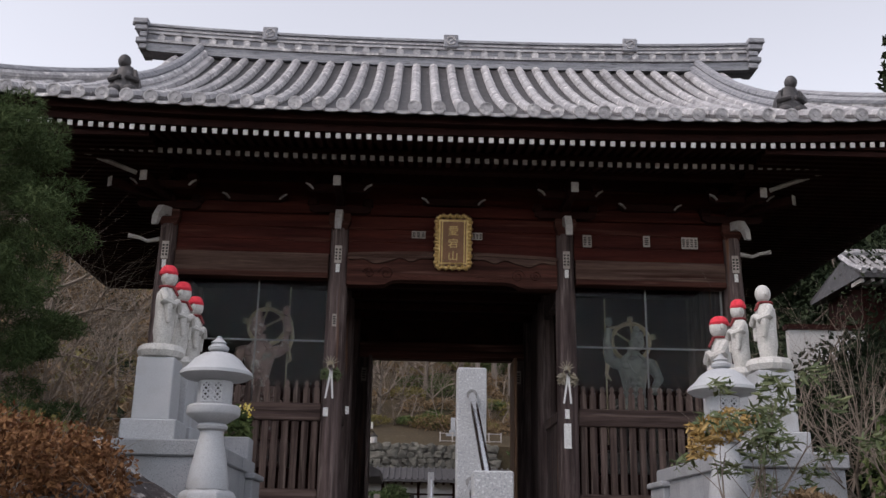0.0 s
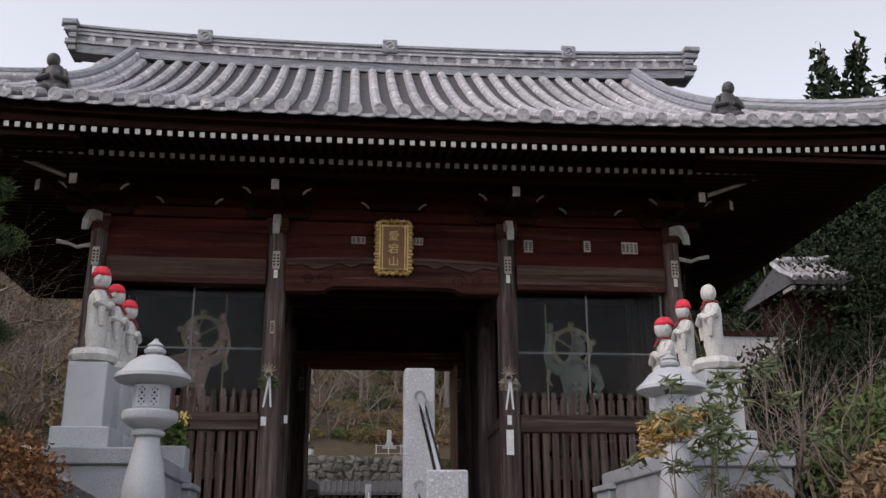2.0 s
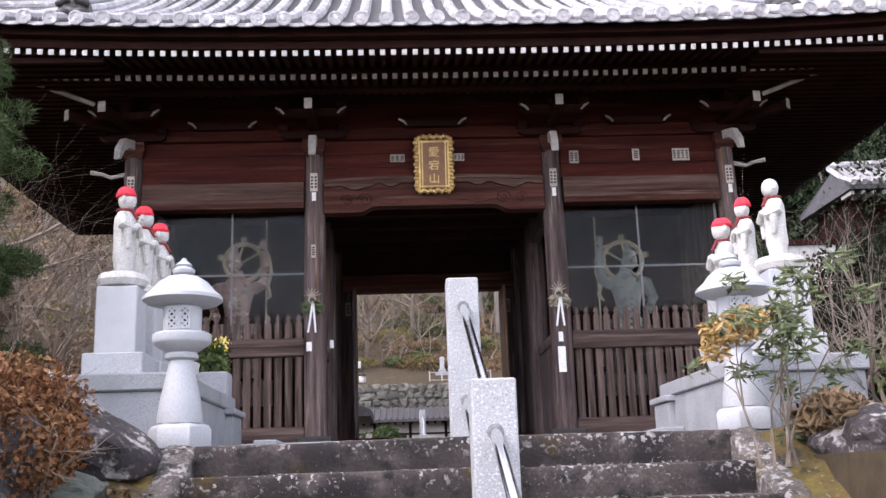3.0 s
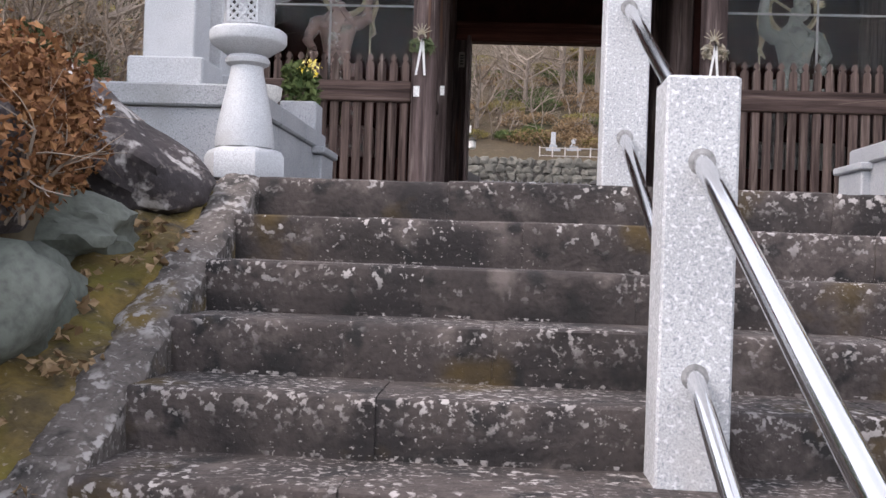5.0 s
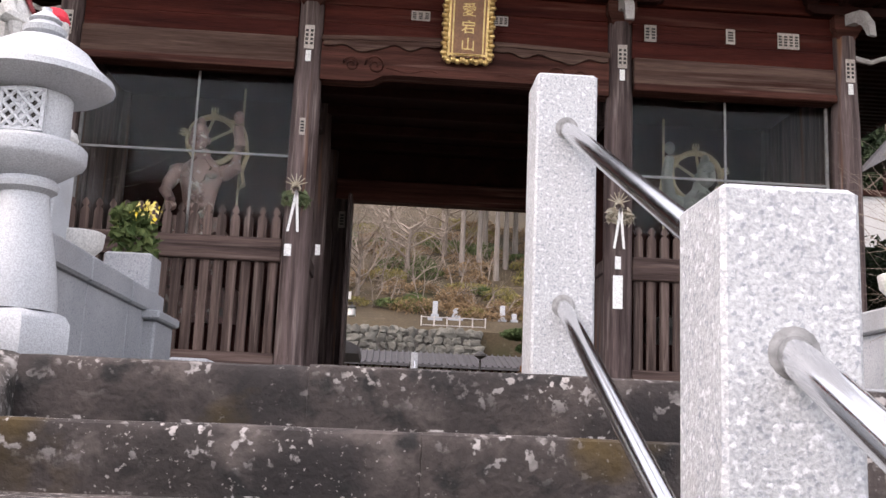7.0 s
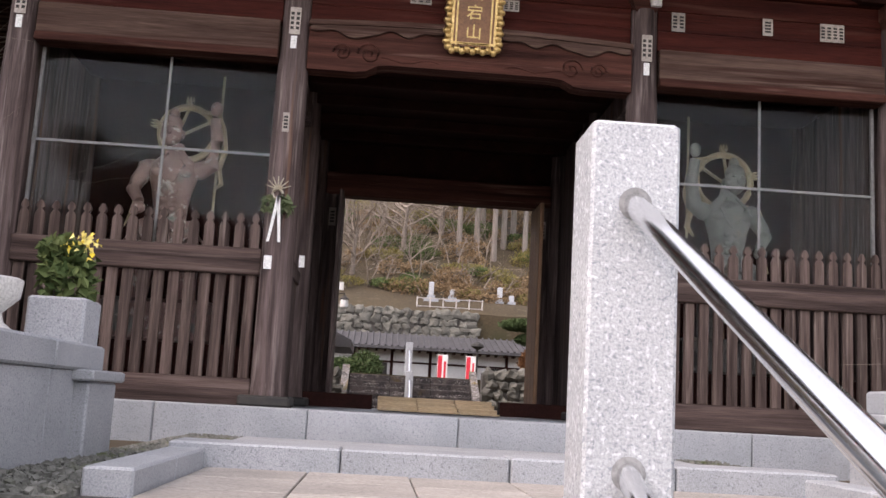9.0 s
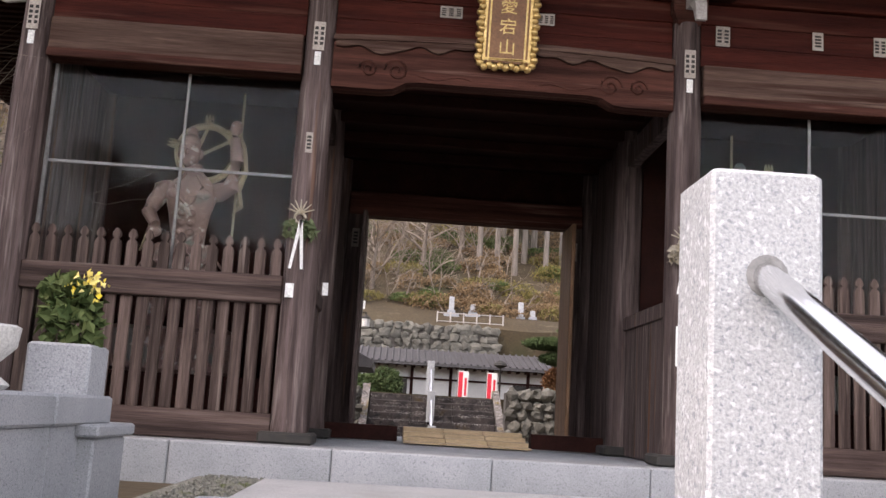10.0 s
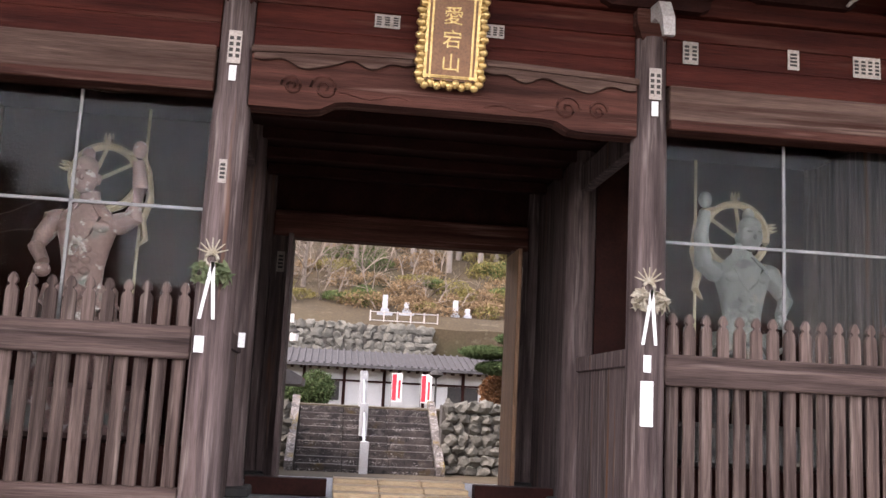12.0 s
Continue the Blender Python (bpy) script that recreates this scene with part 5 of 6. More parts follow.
def rubble_wall(name, x0, x1, y0, z0, z1, n, slope, label, lean=0.0):
    w = thing(name, ((x0 + x1) / 2, y0, z0), label, "stone wall", kind="structure")
    part("wall_core", Shape().box(x0, x1, y0 + 0.12, y0 + 0.6, z0 - 0.2, z1 - 0.08), JOINT, w)
    r = np.random.default_rng(n)
    rows = max(2, int((z1 - z0) / slope))
    kk = max(2, int((x1 - x0) / (slope * 1.25)))
    for j in range(rows):
        for i in range(kk):
            sx, sz = (x1 - x0) / kk, (z1 - z0) / rows
            x = x0 + (i + 0.5 + 0.5 * (j % 2) * 0.6) * sx + r.uniform(-0.1, 0.1) * sx
            z = z0 + (j + 0.5) * sz + r.uniform(-0.12, 0.12) * sz
            part("wall_stone", rock((x, y0 + 0.12 + lean * j, z), (sx * r.uniform(0.45, 0.7), 0.14, sz * r.uniform(0.5, 0.72)), r, 0.4, 2), WALLST, w)
    return w


rubble_wall("rubble_wall", 2.1, 5.2, 17.0, -0.85, 0.95, 11, 0.24, "rough grey rubble stone wall beside the rear stairs")
rubble_wall("rubble_wall", -5.5, -1.65, 17.4, -0.85, 0.75, 12, 0.2, "rough grey rubble stone wall beside the rear stairs")
rubble_wall("terrace_wall", -8, 4.6, 44.2, 0.6, 4.95, 13, 0.42, "tall pale rubble retaining wall below the graves")
rubble_wall("terrace_wall", 4.7, 16, 45.2, 1.6, 4.9, 14, 0.6, "mossy rubble retaining wall below the graves")

hall = thing("temple_hall", (1.5, 38, 0.72), "low white-plastered temple building with a grey roof", "building")
part("wall", Shape().box(-5.5, 9.5, 37.6, 42, 0.6, 2.62), PLASTER, hall)
s = Shape()
s.add([(-6.2, 36.7, 2.48), (10.2, 36.7, 2.48), (10.2, 39.8, 3.25), (-6.2, 39.8, 3.25), (-6.2, 42.9, 2.48), (10.2, 42.9, 2.48), (-6.2, 36.7, 2.36), (10.2, 36.7, 2.36), (10.2, 42.9, 2.36), (-6.2, 42.9, 2.36)],
      [(0, 1, 2, 3), (3, 2, 5, 4), (6, 9, 8, 7), (0, 6, 7, 1), (0, 3, 4, 9, 6), (1, 7, 8, 5, 2)])
roof = part("roof", s, TILED, hall, "grey tiled roof")
for k in range(55):
    part("cover_tile", Shape().tube([(-6.05 + 0.3 * k, 36.7, 2.51), (-6.05 + 0.3 * k, 39.8, 3.28)], 0.05, 5), TILED, roof)
for k in range(40):
    part("rafter_end", Shape().box(-6 + 0.4 * k, -5.88 + 0.4 * k, 36.85, 37.5, 2.26, 2.355), DARKWOOD, hall)
for x in (-5.4, -3.6, -1.8, 0.0, 1.8, 3.6, 5.4, 7.2, 9.2):
    part("post", Shape().box(x - 0.07, x + 0.07, 37.52, 37.64, 0.6, 2.36), DARKWOOD, hall)
part("rail", Shape().box(-5.5, 9.5, 37.54, 37.63, 1.75, 1.84), DARKWOOD, hall)
for x in (-1.7, 4.6):
    part("dark_window", Shape().box(x + 0.1, x + 1.5, 37.55, 37.62, 0.9, 1.74), INK, hall)
for x in (2.3, 3.6):
    b = thing("banner", (x, 36.3, 0.72), "red and white cloth banner on a pole", "banner", "banners")
    part("pole", Shape().tube([(x - 0.25, 36.3, 0.7), (x - 0.25, 36.3, 2.25)], 0.02, 6), ALU, b)
    part("cloth", Shape().box(x - 0.23, x + 0.23, 36.29, 36.31, 0.95, 2.2), PAPER, b, "white cloth")
    part("red_stripe", Shape().box(x - 0.21, x - 0.02, 36.283, 36.288, 1.0, 2.15), RED, b, "red stripe")
    part("red_mark", Shape().box(x + 0.06, x + 0.16, 36.283, 36.288, 1.1, 1.9), RED, b, "red marks")
lamp = thing("garden_lamp", (2.15, 19.3, 0.72), "dark iron lamp on a post", "lamp")
part("post", Shape().tube([(2.15, 19.3, 0.7), (2.15, 19.3, 1.62)], 0.03, 8), INK, lamp)
part("shade", Shape().lathe([(0.05, 1.58), (0.20, 1.66), (0.17, 1.72), (0.04, 1.80)], 12, at=(2.15, 19.3, 0)), INK, lamp)

hang = thing("post_lantern", (-1.55, 13.0, -0.82), "small white lantern and sign on a thin dark post", "lantern")
part("post", Shape().tube([(-1.66, 13.0, -0.85), (-1.66, 13.0, 2.60)], 0.03, 8), INK, hang)
part("arm", Shape().tube([(-1.66, 13.0, 2.28), (-1.50, 13.0, 2.30)], 0.014, 6), INK, hang)
part("sign", Shape().box(-1.70, -1.53, 12.95, 12.965, 2.36, 2.54, 0.003), PAPER, hang, "white sign")
part("lantern_body", Shape().lathe([(0.06, 1.96), (0.09, 1.99), (0.09, 2.14), (0.06, 2.17)], 10, at=(-1.50, 13.0, 0)), PAPER, hang, "white lantern body")
part("lantern_cap", Shape().lathe([(0.11, 2.17), (0.10, 2.19), (0.02, 2.25), (0.01, 2.30)], 10, at=(-1.50, 13.0, 0)), INK, hang, "black cap")
hut = thing("side_hut", (-3.0, 14, -0.82), "small timber hut with a dark tiled roof", "hut")
part("wall", Shape().box(-4.4, -1.9, 13.6, 16.0, -0.85, 1.2), PLASTER, hut)
part("roof", Shape().slab([(-4.9, 1.12), (-1.30, 1.12), (-1.28, 1.28), (-3.1, 2.15), (-4.9, 1.28)], 13.1, 16.4), TILED, hut, "dark tiled roof")

# graves and white fence on the upper terrace
for x, y, h in ((2.1, 46.2, 0.75), (3.3, 46.4, 0.4), (6.0, 46.4, 0.8), (6.7, 46.6, 0.35), (10.0, 51, 0.9), (10.7, 51.5, 0.6)):
    z = ground_z(x, y)
    G = thing("gravestone", (x, y, z), "pale stone grave marker on a stepped base", "gravestone", "graves")
    part("base", Shape().box(x - 0.42, x + 0.42, y - 0.3, y + 0.3, z - 0.4, z + 0.12, 0.02), GRANITE2, G)
    part("plinth", Shape().box(x - 0.22, x + 0.22, y - 0.2, y + 0.2, z + 0.12, z + 0.3, 0.02), GRANITE2, G)
    part("stone", Shape().box(x - 0.14, x + 0.14, y - 0.13, y + 0.13, z + 0.3, z + 0.3 + h, 0.03), GRANITE, G)
fence = thing("white_fence", (3, 45.2, 4.9), "white metal railing above the retaining wall", "fence")
for i in range(6):
    x = 1.3 + i * 0.72
    part("fence_post", Shape().box(x - 0.035, x + 0.035, 45.1, 45.2, 4.6, 5.75), GREYPAINT, fence)
for z in (5.3, 5.75):
    part("fence_bar", Shape().box(1.25, 4.95, 45.12, 45.18, z - 0.1, z - 0.05), GREYPAINT, fence)

# neighbouring roof beyond the gate
side = thing("side_hall", (12, 10.5, 0), "neighbouring temple building with white walls and a grey tiled roof", "building")
part("wall", Shape().box(10.5, 11.6, 9.4, 11.4, 0.2, 5.8), DARKWOOD, side)
roof = part("roof", Shape().add([(10.2, 8.8, 5.90), (11.5, 8.8, 5.90), (11.85, 8.8, 6.02), (11.95, 10.2, 6.72), (10.5, 10.2, 6.66), (10.2, 11.8, 5.90), (11.85, 11.8, 6.02), (10.2, 8.8, 5.78), (11.5, 8.8, 5.78), (11.85, 8.8, 5.92), (11.85, 11.8, 5.92), (10.2, 11.8, 5.78)],
                                [(0, 1, 2, 3, 4), (4, 3, 6, 5), (0, 7, 8, 1), (1, 8, 9, 2), (2, 9, 10, 6, 3), (0, 4, 5, 11, 7), (7, 11, 10, 9, 8), (5, 6, 10, 11)]), TILED, side, "grey tiled roof")
for k in range(6):
    x = 10.3 + 0.27 * k
    u = 0.12 * max(0.0, (x - 11.3) / 0.5)
    part("cover_tile", Shape().tube([(x, 8.76, 5.94 + u), (x + 0.05, 9.5, 6.27 + u * 0.6), (x + 0.12, 10.2, 6.70)], 0.075, 6), TILE, roof)
part("ridge", Shape().tube([(10.4, 10.2, 6.78), (11.7, 10.2, 6.82), (12.0, 10.2, 6.92)], [0.11, 0.11, 0.07], 8), TILE, roof)
for k in range(6):
    part("rafter_end", Shape().box(10.25 + 0.26 * k, 10.33 + 0.26 * k, 8.86, 9.4, 5.66, 5.76), GREYPAINT, side)
part("plaster_wall", Shape().box(8.55, 10.45, 9.3, 9.5, 0.4, 4.55), PLASTER, side, "white plaster wall")
part("wall_rail", Shape().box(8.5, 10.48, 9.25, 9.55, 4.555, 4.68), DARKWOOD, side)

# ---- plants ----
def shrub(name, blobs, n, size, material, label, seed, long=1.6, twigs=14, tall=0.5, group="shrubs"):
    r = np.random.default_rng(seed)
    c = np.array(blobs)[:, :3].mean(axis=0)
    z0 = min(b[2] - b[5] for b in blobs)
    P = thing(name, (c[0], c[1], z0), label, "shrub", group)
    part("leaves", leaves(blobs, n, size, r, long), material, P)
    s = Shape()
    for b in blobs:
        for _ in range(twigs):
            d = Vector((r.normal() * 0.5, r.normal() * 0.5, 1.0))
            branches(s, (b[0] + r.normal() * b[3] * 0.2, b[1] + r.normal() * b[4] * 0.2, b[2] - b[5]), d, b[5] * (1.0 + tall), 0.012, 1, r, 0.7, kids=2, n=4)
    part("twig_mass", s, TWIG, P)
    return P


shrub("azalea_bush", [(-2.62, -7.95, -0.20, 0.46, 0.45, 0.30), (-2.85, -8.6, -0.26, 0.56, 0.5, 0.36), (-3.2, -9.3, -0.34, 0.7, 0.6, 0.40), (-3.2, -7.7, -0.10, 0.6, 0.55, 0.34), (-3.8, -8.6, -0.05, 0.7, 0.7, 0.42), (-2.75, -7.4, -0.12, 0.30, 0.3, 0.20), (-2.42, -8.25, -0.42, 0.34, 0.34, 0.24), (-2.55, -7.75, -0.32, 0.34, 0.3, 0.24)], 40000, 0.024, AZALEA,
      "clipped azalea bush with reddish-brown winter leaves", 21, twigs=8)
shrub("evergreen_shrub", [(-3.55, -6.3, -0.05, 0.6, 0.6, 0.45), (-4.3, -6.9, 0.1, 0.7, 0.6, 0.5), (-4.9, -5.6, 0.35, 0.8, 0.7, 0.6)], 11000, 0.04, OLIVE, "loose olive-green shrub on the bank", 22)
shrub("evergreen_shrub", [(-3.25, -6.75, -0.12, 0.32, 0.32, 0.30)], 1500, 0.05, GREEN, "small green shrub with narrow leaves", 23, 2.6)
shrub("evergreen_shrub", [(4.2, -5.2, 0.15, 0.7, 0.8, 0.7), (5.3, -4.2, 0.4, 0.9, 0.9, 0.9), (4.9, -6.3, 0.1, 0.6, 0.6, 0.5)], 14000, 0.05, GREEN, "dark green evergreen shrub", 24)
shrub("dry_shrub", [(3.1, -7.3, -0.30, 0.45, 0.4, 0.28), (3.6, -6.7, -0.15, 0.6, 0.5, 0.4), (2.15, -7.05, -0.32, 0.28, 0.24, 0.15)], 7500, 0.035, DRY, "withered brown shrub and dry grass", 25, 3.0)
shrub("dry_shrub", [(3.5, -8.4, -0.45, 0.55, 0.6, 0.30)], 5000, 0.03, AZALEA, "low azalea with reddish-brown leaves", 26)


shrub("round_bush", [(4.0, 20.0, 1.25, 0.55, 0.5, 0.55)], 5000, 0.05, AZALEA, "clipped round bush with rust-brown leaves", 27)
shrub("evergreen_shrub", [(-1.2, 35.0, 1.35, 0.8, 0.7, 0.75), (-2.2, 35.4, 1.2, 0.8, 0.6, 0.6)], 5000, 0.09, PINE, "dark green shrub before the white building", 28)


def bare_bush(x, y, z, h, stems, seed, label, spread=0.5):
    r = np.random.default_rng(seed)
    P = thing("bare_bush", (x, y, z), label, "bush", "bare bushes")
    for _ in range(stems):
        s = Shape()
        branches(s, (x + r.normal() * 0.12 * h, y + r.normal() * 0.12 * h, z - 0.05), (r.normal() * 0.45, r.normal() * 0.45, 1), h, 0.010 + 0.008 * h, 2, r, spread, kids=2, n=4)
        part("stem", s, TWIG, P)


for q, (x, y, h) in enumerate(((3.5, -4.6, 1.3), (4.0, -3.6, 1.5), (4.6, -2.6, 1.6), (3.6, -5.6, 0.9), (-6.6, -3.6, 1.6), (-6.2, -4.6, 2.2), (-6.6, -1.0, 1.8), (-7.2, -2.6, 2.6), (-7.4, 0.5, 2.8), (-6.4, 2.4, 2.6), (-9, -1, 3), (-9.2, 3, 3.2), (-8.2, 6, 3.2))):
    bare_bush(x, y, ground_z(x, y), h, 7, 40 + q, "leafless grey-brown bush with many thin stems")
for q, (x, y) in enumerate(((-6.3, -3.2), (-7.6, -4.4), (-8.3, -0.4), (-10, 1.8), (-9.8, 5.5), (-11.5, -2.5), (-12, 4))):
    z = ground_z(x, y)
    shrub("hillside_scrub", [(x, y, z + 0.35, 1.0, 0.9, 0.55), (x + 0.9, y + 0.8, z + 0.6, 0.9, 0.8, 0.5)], 5000, 0.06, (DRY, OLIVE)[q % 2], "brown scrub on the hillside", 60 + q, 2.0, 6, group="hillside scrub")

for q, (x, y, zz, a, h) in enumerate(((6.6, 0.8, 1.2, 1.5, 1.6), (7.4, 3.6, 1.4, 1.6, 1.2), (9.4, 1.6, 1.5, 1.6, 1.4), (8.6, -1.4, 1.2, 1.7, 1.6), (12.8, 4.2, 2.0, 2.0, 1.7), (6.4, -1.8, 0.5, 1.1, 1.0), (11.8, 0.0, 1.5, 1.9, 1.5), (7.2, 6.2, 1.6, 1.7, 1.3), (12.5, 9.5, 4.5, 2.6, 3.6), (6.0, 9.5, 2.0, 2.2, 2.6))):
    shrub("camellia_thicket", [(x, y, zz, a, a, h), (x + a * 0.6, y + 0.4, zz + h * 0.35, a * 0.7, a * 0.7, h * 0.6)], 13000, 0.07, CEDAR, "dense dark evergreen thicket beside the gate", 300 + q, 1.8, 4, group="evergreen thickets")
r = np.random.default_rng(77)
blobs = []
for k in range(300):
    x, y = -5.9 - r.uniform(0, 1) ** 1.3 * 10, r.uniform(-8, 11)
    blobs.append((x, y, ground_z(x, y) + 0.25, r.uniform(0.6, 1.3), r.uniform(0.6, 1.2), r.uniform(0.3, 0.8)))
solid("hillside_brush", leaves(blobs[:230], 110000, 0.045, r, 3.0), DRY, "brown brush and dead grass on the hill", "brush", kind="stuff")
solid("hillside_brush", leaves(blobs[230:], 36000, 0.045, r, 2.0), OLIVE, "olive green brush on the hill", "brush", kind="stuff")
s = Shape()
for b in blobs:
    for _ in range(1):
        branches(s, (b[0], b[1], b[2] - 0.3), (r.normal() * 0.6, r.normal() * 0.6, 1), r.uniform(1.0, 2.2), 0.026, 2, r, 0.6, kids=2, n=3)
solid("hillside_twigs", s, TWIG, "tangled bare undergrowth on the hill", "brush", kind="stuff")

r = np.random.default_rng(78)
blobs = []
for k in range(46):
    x, y = r.uniform(-6.6, -3.5), r.uniform(-6.4, 2.5)
    if x > -5.6 and y > -4.2:
        x -= 2.0
    blobs.append((x, y, ground_z(x, y) + 0.12, r.uniform(0.3, 0.7), r.uniform(0.3, 0.6), r.uniform(0.15, 0.4)))
solid("bank_brush", leaves(blobs[:32], 26000, 0.032, r, 3.0), DRY, "brown brush and dead grass beside the gate", "brush", kind="stuff")
solid("bank_brush", leaves(blobs[32:], 9000, 0.036, r, 2.0), OLIVE, "olive green brush beside the gate", "brush", kind="stuff")
s = Shape()
for b in blobs:
    branches(s, (b[0], b[1], b[2] - 0.2), (r.normal() * 0.6, r.normal() * 0.6, 1), r.uniform(0.4, 0.9), 0.014, 2, r, 0.6, kids=2, n=3)
solid("bank_twigs", s, TWIG, "tangled bare undergrowth beside the gate", "brush", kind="stuff")

# nandina beside the stairs
r = np.random.default_rng(31)
N = thing("nandina", (1.75, -7.3, -0.55), "thin-stemmed nandina with green and yellowed narrow leaves", "plant")
tips = []
for k in range(6):
    s = Shape()
    p = Vector((1.72 + r.normal() * 0.05, -7.35 + r.normal() * 0.05, -0.62))
    d = Vector((r.normal() * 0.35, r.normal() * 0.2, 1.0))
    branches(s, p, d, 0.74 + 0.08 * r.normal(), 0.011, 1, r, 0.55, kids=2, n=5, tips=tips)
    part("stem", s, BARK, N)
gr = [(*t, 0.10, 0.10, 0.06) for t in tips]
part("green_leaves", leaves(gr, 1100, 0.022, r, 4.5, 0.5), NANDINA, N, "narrow green leaves")
part("yellow_leaves", leaves([(1.50, -7.2, 0.22, 0.20, 0.14, 0.10), (1.66, -7.15, 0.30, 0.16, 0.12, 0.08), (1.38, -7.2, 0.10, 0.10, 0.1, 0.08)], 520, 0.022, r, 3.5, 0.4), NANDINAY, N, "yellowed leaves")

# pine that reaches in beside the gate
r = np.random.default_rng(33)
P = thing("pine_tree", (-6.45, -5.9, -0.4), "old pine with dark green needle clusters on long limbs", "tree")
tr = [(-6.45, -5.9, -0.7), (-6.3, -5.85, 0.5), (-6.5, -5.8, 1.7), (-6.25, -5.9, 2.4), (-6.35, -5.9, 2.9)]
part("trunk", Shape().tube(tr, [0.19, 0.17, 0.15, 0.11, 0.05], 10), BARK, P, smooth=True)
for z, dx, dy, L in ((0.55, 1.0, -0.15, 1.55), (0.9, 1.0, 0.15, 1.5), (1.25, 1.0, -0.1, 1.45), (1.6, 1.0, 0.2, 1.5), (1.9, 1.0, -0.2, 1.45), (2.2, 1.0, 0.1, 1.35), (0.8, 1.0, 0.5, 1.5), (2.0, 1, 0.45, 1.4), (1.5, -1, 0.3, 1.6), (1.0, 0.2, -1.0, 1.4)):
    tips, s = [], Shape()
    b = branches(s, (-6.35, -5.85, z), (dx, dy, 0.05), L, 0.045, 2, r, 0.36, kids=2, n=6, tips=tips)
    lb = part("limb", s, BARK, P, smooth=True)
    part("needles", leaves([(t[0], t[1], t[2] + 0.05, 0.21, 0.21, 0.12) for t in tips], 330 * len(tips) + 4000, 0.009, r, 12.0), PINE, lb, "dark green pine needles")

# cloud-pruned pine behind the gate
r = np.random.default_rng(34)
P = thing("garden_pine", (4.0, 19.0, 0.7), "cloud-pruned garden pine with flat needle pads", "tree")
part("trunk", Shape().tube([(4.2, 19, 0.5), (4.0, 19, 1.2), (4.35, 19, 1.9), (4.1, 19, 2.75)], [0.13, 0.11, 0.09, 0.05], 8), BARK, P)
for x, z, w in ((3.45, 2.32, 0.72), (4.35, 2.72, 0.65), (3.80, 1.92, 0.62), (4.6, 2.15, 0.7)):
    part("needle_pad", leaves([(x, 19, z, w, 0.6, 0.18)], 7000, 0.026, r, 4.5), PINE, P)


def bare_tree(x, y, z, h, seed, lean=(0, 0)):
    r = np.random.default_rng(seed)
    P = thing("bare_tree", (x, y, z), "leafless tree with tangled grey-brown branches", "tree", "bare trees")
    p, d = Vector((x, y, z - 0.2)), Vector((lean[0], lean[1], 1)).normalized()
    part("trunk", Shape().tube([p, p + d * h * 0.25, p + d * h * 0.5 + Vector((0.1, 0, 0))], [h * 0.028, h * 0.022, h * 0.014], 8), BARK, P, smooth=True)
    s = Shape()
    for f in (0.2, 0.3, 0.38, 0.45, 0.5):
        for _ in range(2):
            a = r.uniform(0, 2 * math.pi)
            branches(s, p + d * h * f, (math.cos(a) * 0.9, math.sin(a) * 0.9, 0.55), h * 0.42, h * 0.011, 2, r, 0.55, kids=2, n=4)
    part("crown", s, TWIG, P)


for q, (x, y, h) in enumerate(((-2.5, 50, 6), (0.5, 52, 6.5), (-5.5, 49, 6), (3.0, 55, 7), (-0.8, 56, 6.5), (-7, 55, 7), (-12, 8, 6), (-14, 1, 6), (-10, 10, 6), (-16, 6, 7), (-13, -4, 5))):
    bare_tree(x, y, ground_z(x, y), h, 80 + q)


def cedar(x, y, z, h, seed, bare=0.0):
    r = np.random.default_rng(seed)
    P = thing("cedar_tree", (x, y, z), "tall straight cedar with dark foliage" if bare < 0.3 else "tall cedar with a bare pale trunk below its crown", "tree", "cedars")
    part("trunk", Shape().tube([(x, y, z - 0.5), (x, y, z + h)], [h * 0.010 + 0.05, 0.03], 7), CEDARBARK, P)
    blobs = []
    for k in range(44):
        f = bare + (1 - bare) * (k + r.uniform(0, 0.8)) / 44
        R = (h * 0.15 if bare > 0.3 else h * 0.23) * (1.02 - f) / (1.02 - bare) + 0.15
        a = r.uniform(0, 2 * math.pi)
        blobs.append((x + math.cos(a) * R * 0.55, y + math.sin(a) * R * 0.55, z + h * f, R * 0.75, R * 0.75, h * 0.045))
    part("crown", leaves(blobs, 15000, 0.011 * h, r, 2.2), CEDAR, P)


for q, (x, y, h, b) in enumerate(((14.4, 6.5, 8.0, 0), (15.2, 8.0, 8.5, 0), (16.0, 8.2, 9.0, 0), (15.4, 4.6, 7.5, 0), (13.6, 12, 13.0, 0), (15.0, 12.4, 13.2, 0), (16.4, 12.6, 12.8, 0), (17.2, 11, 9.5, 0), (15, 4, 7.5, 0), (18, 7, 9, 0),
                                   (20, 12, 11, 0), (11.5, 13, 8.5, 0), (4.0, 52.5, 15, 0.45), (5.2, 53.5, 16, 0.5), (6.2, 52.2, 15, 0.45), (7.0, 54, 16, 0.5), (8.2, 52.6, 15, 0.45), (9.4, 53.8, 16, 0.5), (5.8, 56, 16, 0.4), (8.0, 57, 17, 0.4), (10.8, 55, 16, 0.4), (3.0, 57, 16, 0.4), (12.5, 53.5, 15, 0.4))):
    cedar(x, y, ground_z(x, y), h, 120 + q, b)


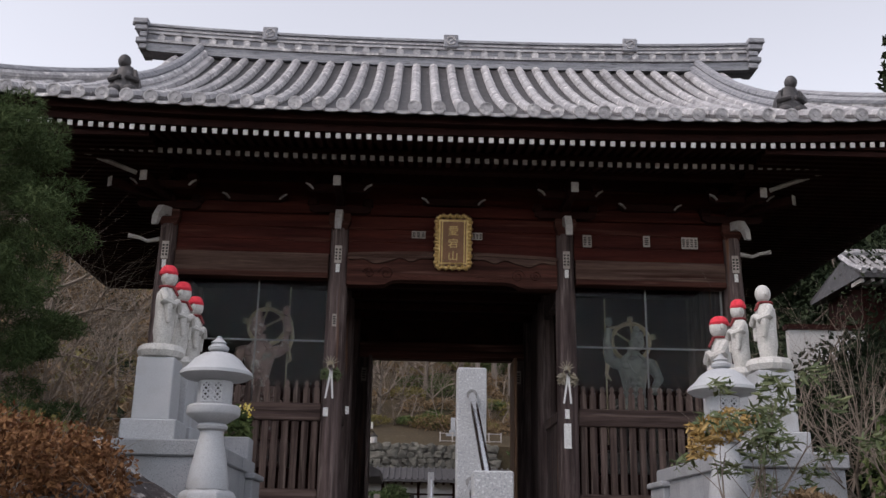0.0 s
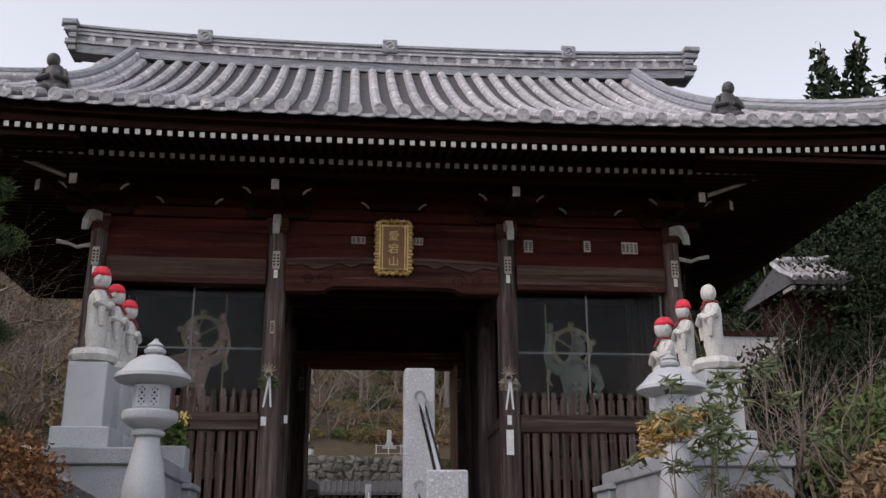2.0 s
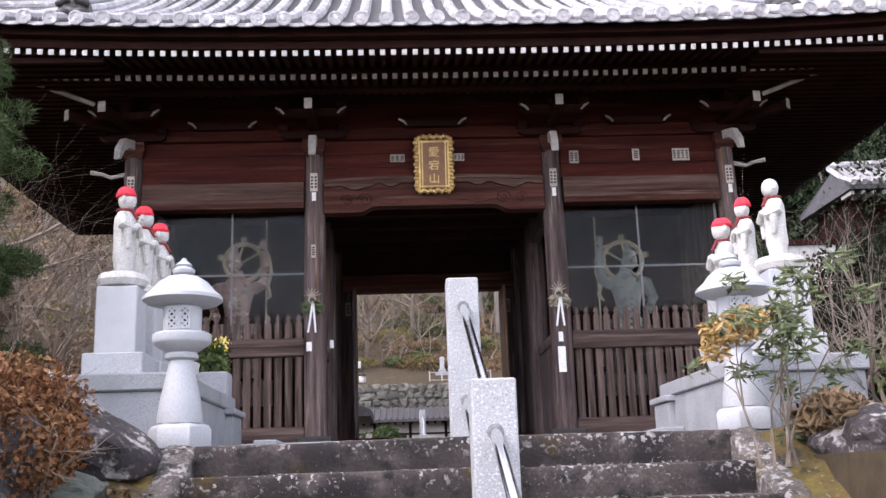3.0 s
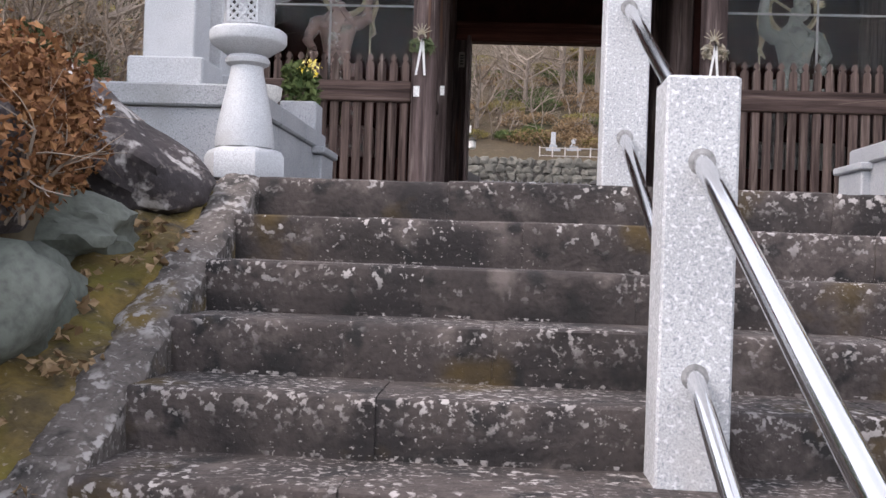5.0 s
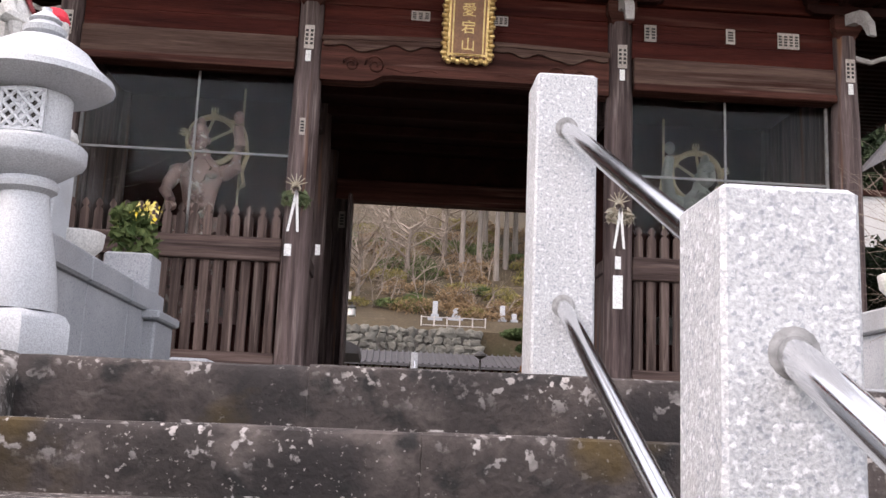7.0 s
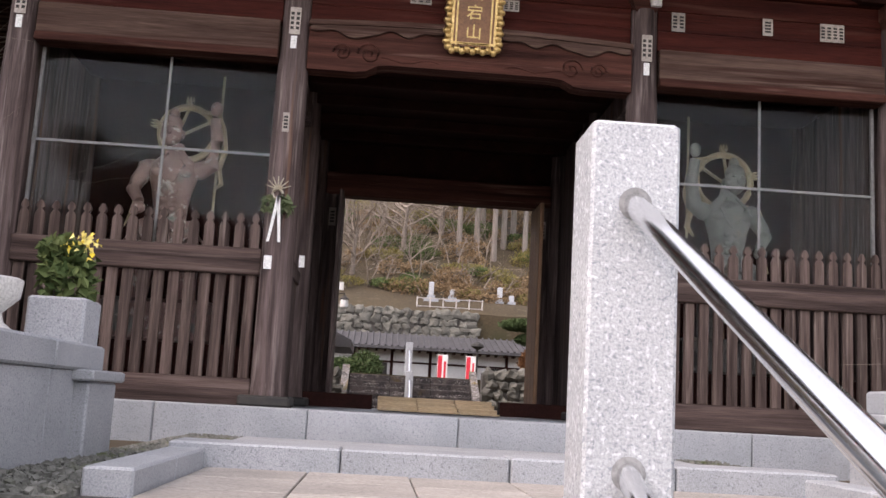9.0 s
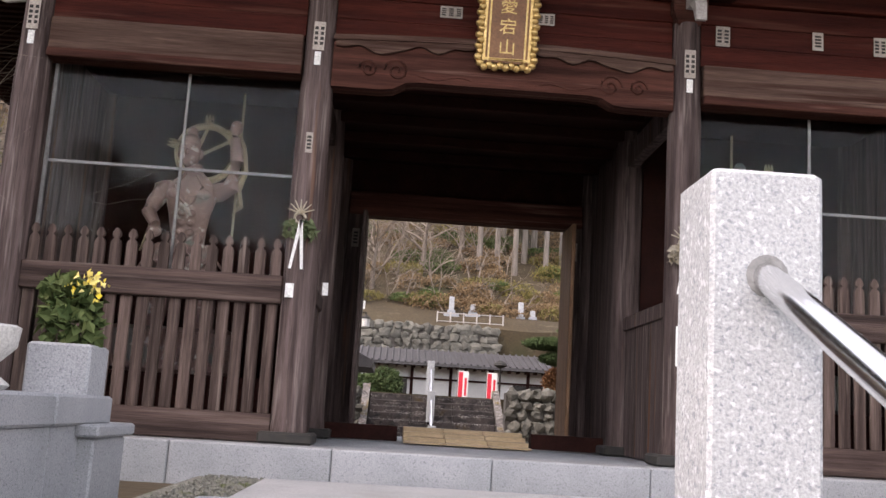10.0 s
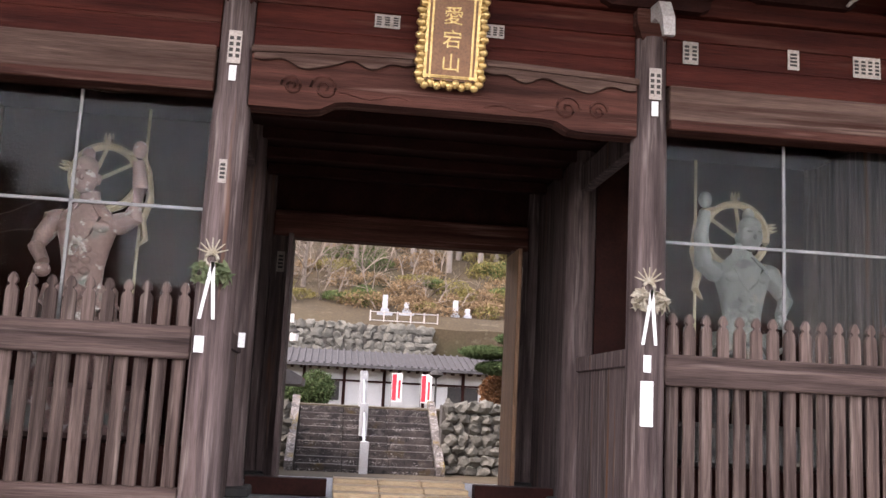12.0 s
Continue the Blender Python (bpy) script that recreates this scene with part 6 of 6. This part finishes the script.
def evergreen_tree(x, y, h, w, seed):
    r, z = np.random.default_rng(seed), ground_z(x, y)
    P = thing("evergreen_tree", (x, y, z), "tall dark broadleaf evergreen tree behind the gate", "tree", "evergreen trees")
    limbs = branches(Shape(), (x, y, z - 0.3), (0, 0, 1), h * 0.55, 0.16, 1, r, 0.5, kids=3, n=6)
    part("trunk", limbs, BARK, P, smooth=True)
    blobs = []
    for k in range(22):
        a, f = r.uniform(0, 2 * math.pi), r.uniform(0.15, 0.92)
        q = w * (1.1 - f * 0.7) * r.uniform(0.3, 0.9)
        blobs.append((x + q * math.cos(a), y + q * math.sin(a), z + h * f, w * 0.42, w * 0.42, h * 0.10))
    part("crown", leaves(blobs, 20000, 0.11, r, 1.8), CEDAR, P, "dark glossy foliage")


for q, (x, y, h, w) in enumerate(((10.2, 14.5, 8.2, 3.0), (13.2, 13.5, 8.6, 3.0), (8.0, 15.5, 7.5, 2.8), (15.2, 9.5, 8.2, 3.0), (15.0, 6.4, 6.6, 2.4), (13.9, 6.2, 7.0, 2.4), (13.8, 12.4, 8.6, 3.0), (17.5, 12, 9.0, 3.2))):
    evergreen_tree(x, y, h, w, 400 + q)
r = np.random.default_rng(51)
blobs = []
for k in range(130):
    x, y = r.uniform(-11, 15), r.uniform(46.5, 62)
    blobs.append((x, y, ground_z(x, y) + 0.2, r.uniform(0.7, 1.7), 0.9, r.uniform(0.3, 0.8)))
r.shuffle(blobs)
solid("hillside_brush", leaves(blobs[:60], 50000, 0.07, r, 2.6), DRY, "brown brush and dead grass on the hill", "brush", kind="stuff")
solid("hillside_brush", leaves(blobs[60:100], 40000, 0.07, r, 2.0), OLIVE, "olive green brush on the hill", "brush", kind="stuff")
solid("hillside_brush", leaves(blobs[100:], 34000, 0.08, r, 2.0), GREEN, "dark green brush on the hill", "brush", kind="stuff")
s = Shape()
for k in range(90):
    x, y = r.uniform(-9, 6), r.uniform(46.5, 57)
    branches(s, (x, y, ground_z(x, y)), (r.normal() * 0.6, r.normal() * 0.6, 1), r.uniform(1.4, 3.0), 0.06, 2, r, 0.6, kids=2, n=3)
solid("hillside_twigs", s, TWIG, "tangled bare undergrowth on the hill", "brush", kind="stuff")
# wooded far slope
r = np.random.default_rng(91)
blobs = []
for k in range(260):
    y = r.uniform(14, 105)
    x = -9 - r.uniform(0, 1) * (8 + y * 0.55)
    a = 0.6 + y * 0.03
    blobs.append((x, y, ground_z(x, y) + a * 0.4, a * r.uniform(0.8, 1.5), a, a * r.uniform(0.5, 1.0)))
solid("far_woods", leaves(blobs[:130], 60000, 0.20, r, 2.4), DRY, "brown leafless woods on the far slope", "woods", kind="stuff")
solid("far_woods", leaves(blobs[130:190], 30000, 0.20, r, 2.0), OLIVE, "olive green trees on the far slope", "woods", kind="stuff")
solid("far_woods", leaves(blobs[190:], 30000, 0.20, r, 2.0), CEDAR, "dark evergreen trees on the far slope", "woods", kind="stuff")
s = Shape()
for b in blobs[:150]:
    branches(s, (b[0], b[1], b[2] - b[5] * 0.5), (r.normal() * 0.3, r.normal() * 0.3, 1), b[3] * 2.2, 0.02 + b[3] * 0.035, 2, r, 0.55, kids=2, n=3)
solid("far_tree_trunks", s, TWIG, "bare grey trunks and limbs on the far slope", "woods", kind="stuff")
# fallen leaves on the bank and steps
blobs = [(x, y, STEP_Z + 0.0 + (min(y, STEP_Y) - STEP_Y) * 0.5, 0.12, 0.2, 0.02) for x, y in zip(r.uniform(-2.4, -2.0, 24), r.uniform(-9.5, -6.9, 24))]
solid("fallen_leaves", leaves(blobs, 500, 0.035, r, 1.3, 0.9), DRY, "dead brown leaves on the mossy bank", "leaves", kind="stuff")
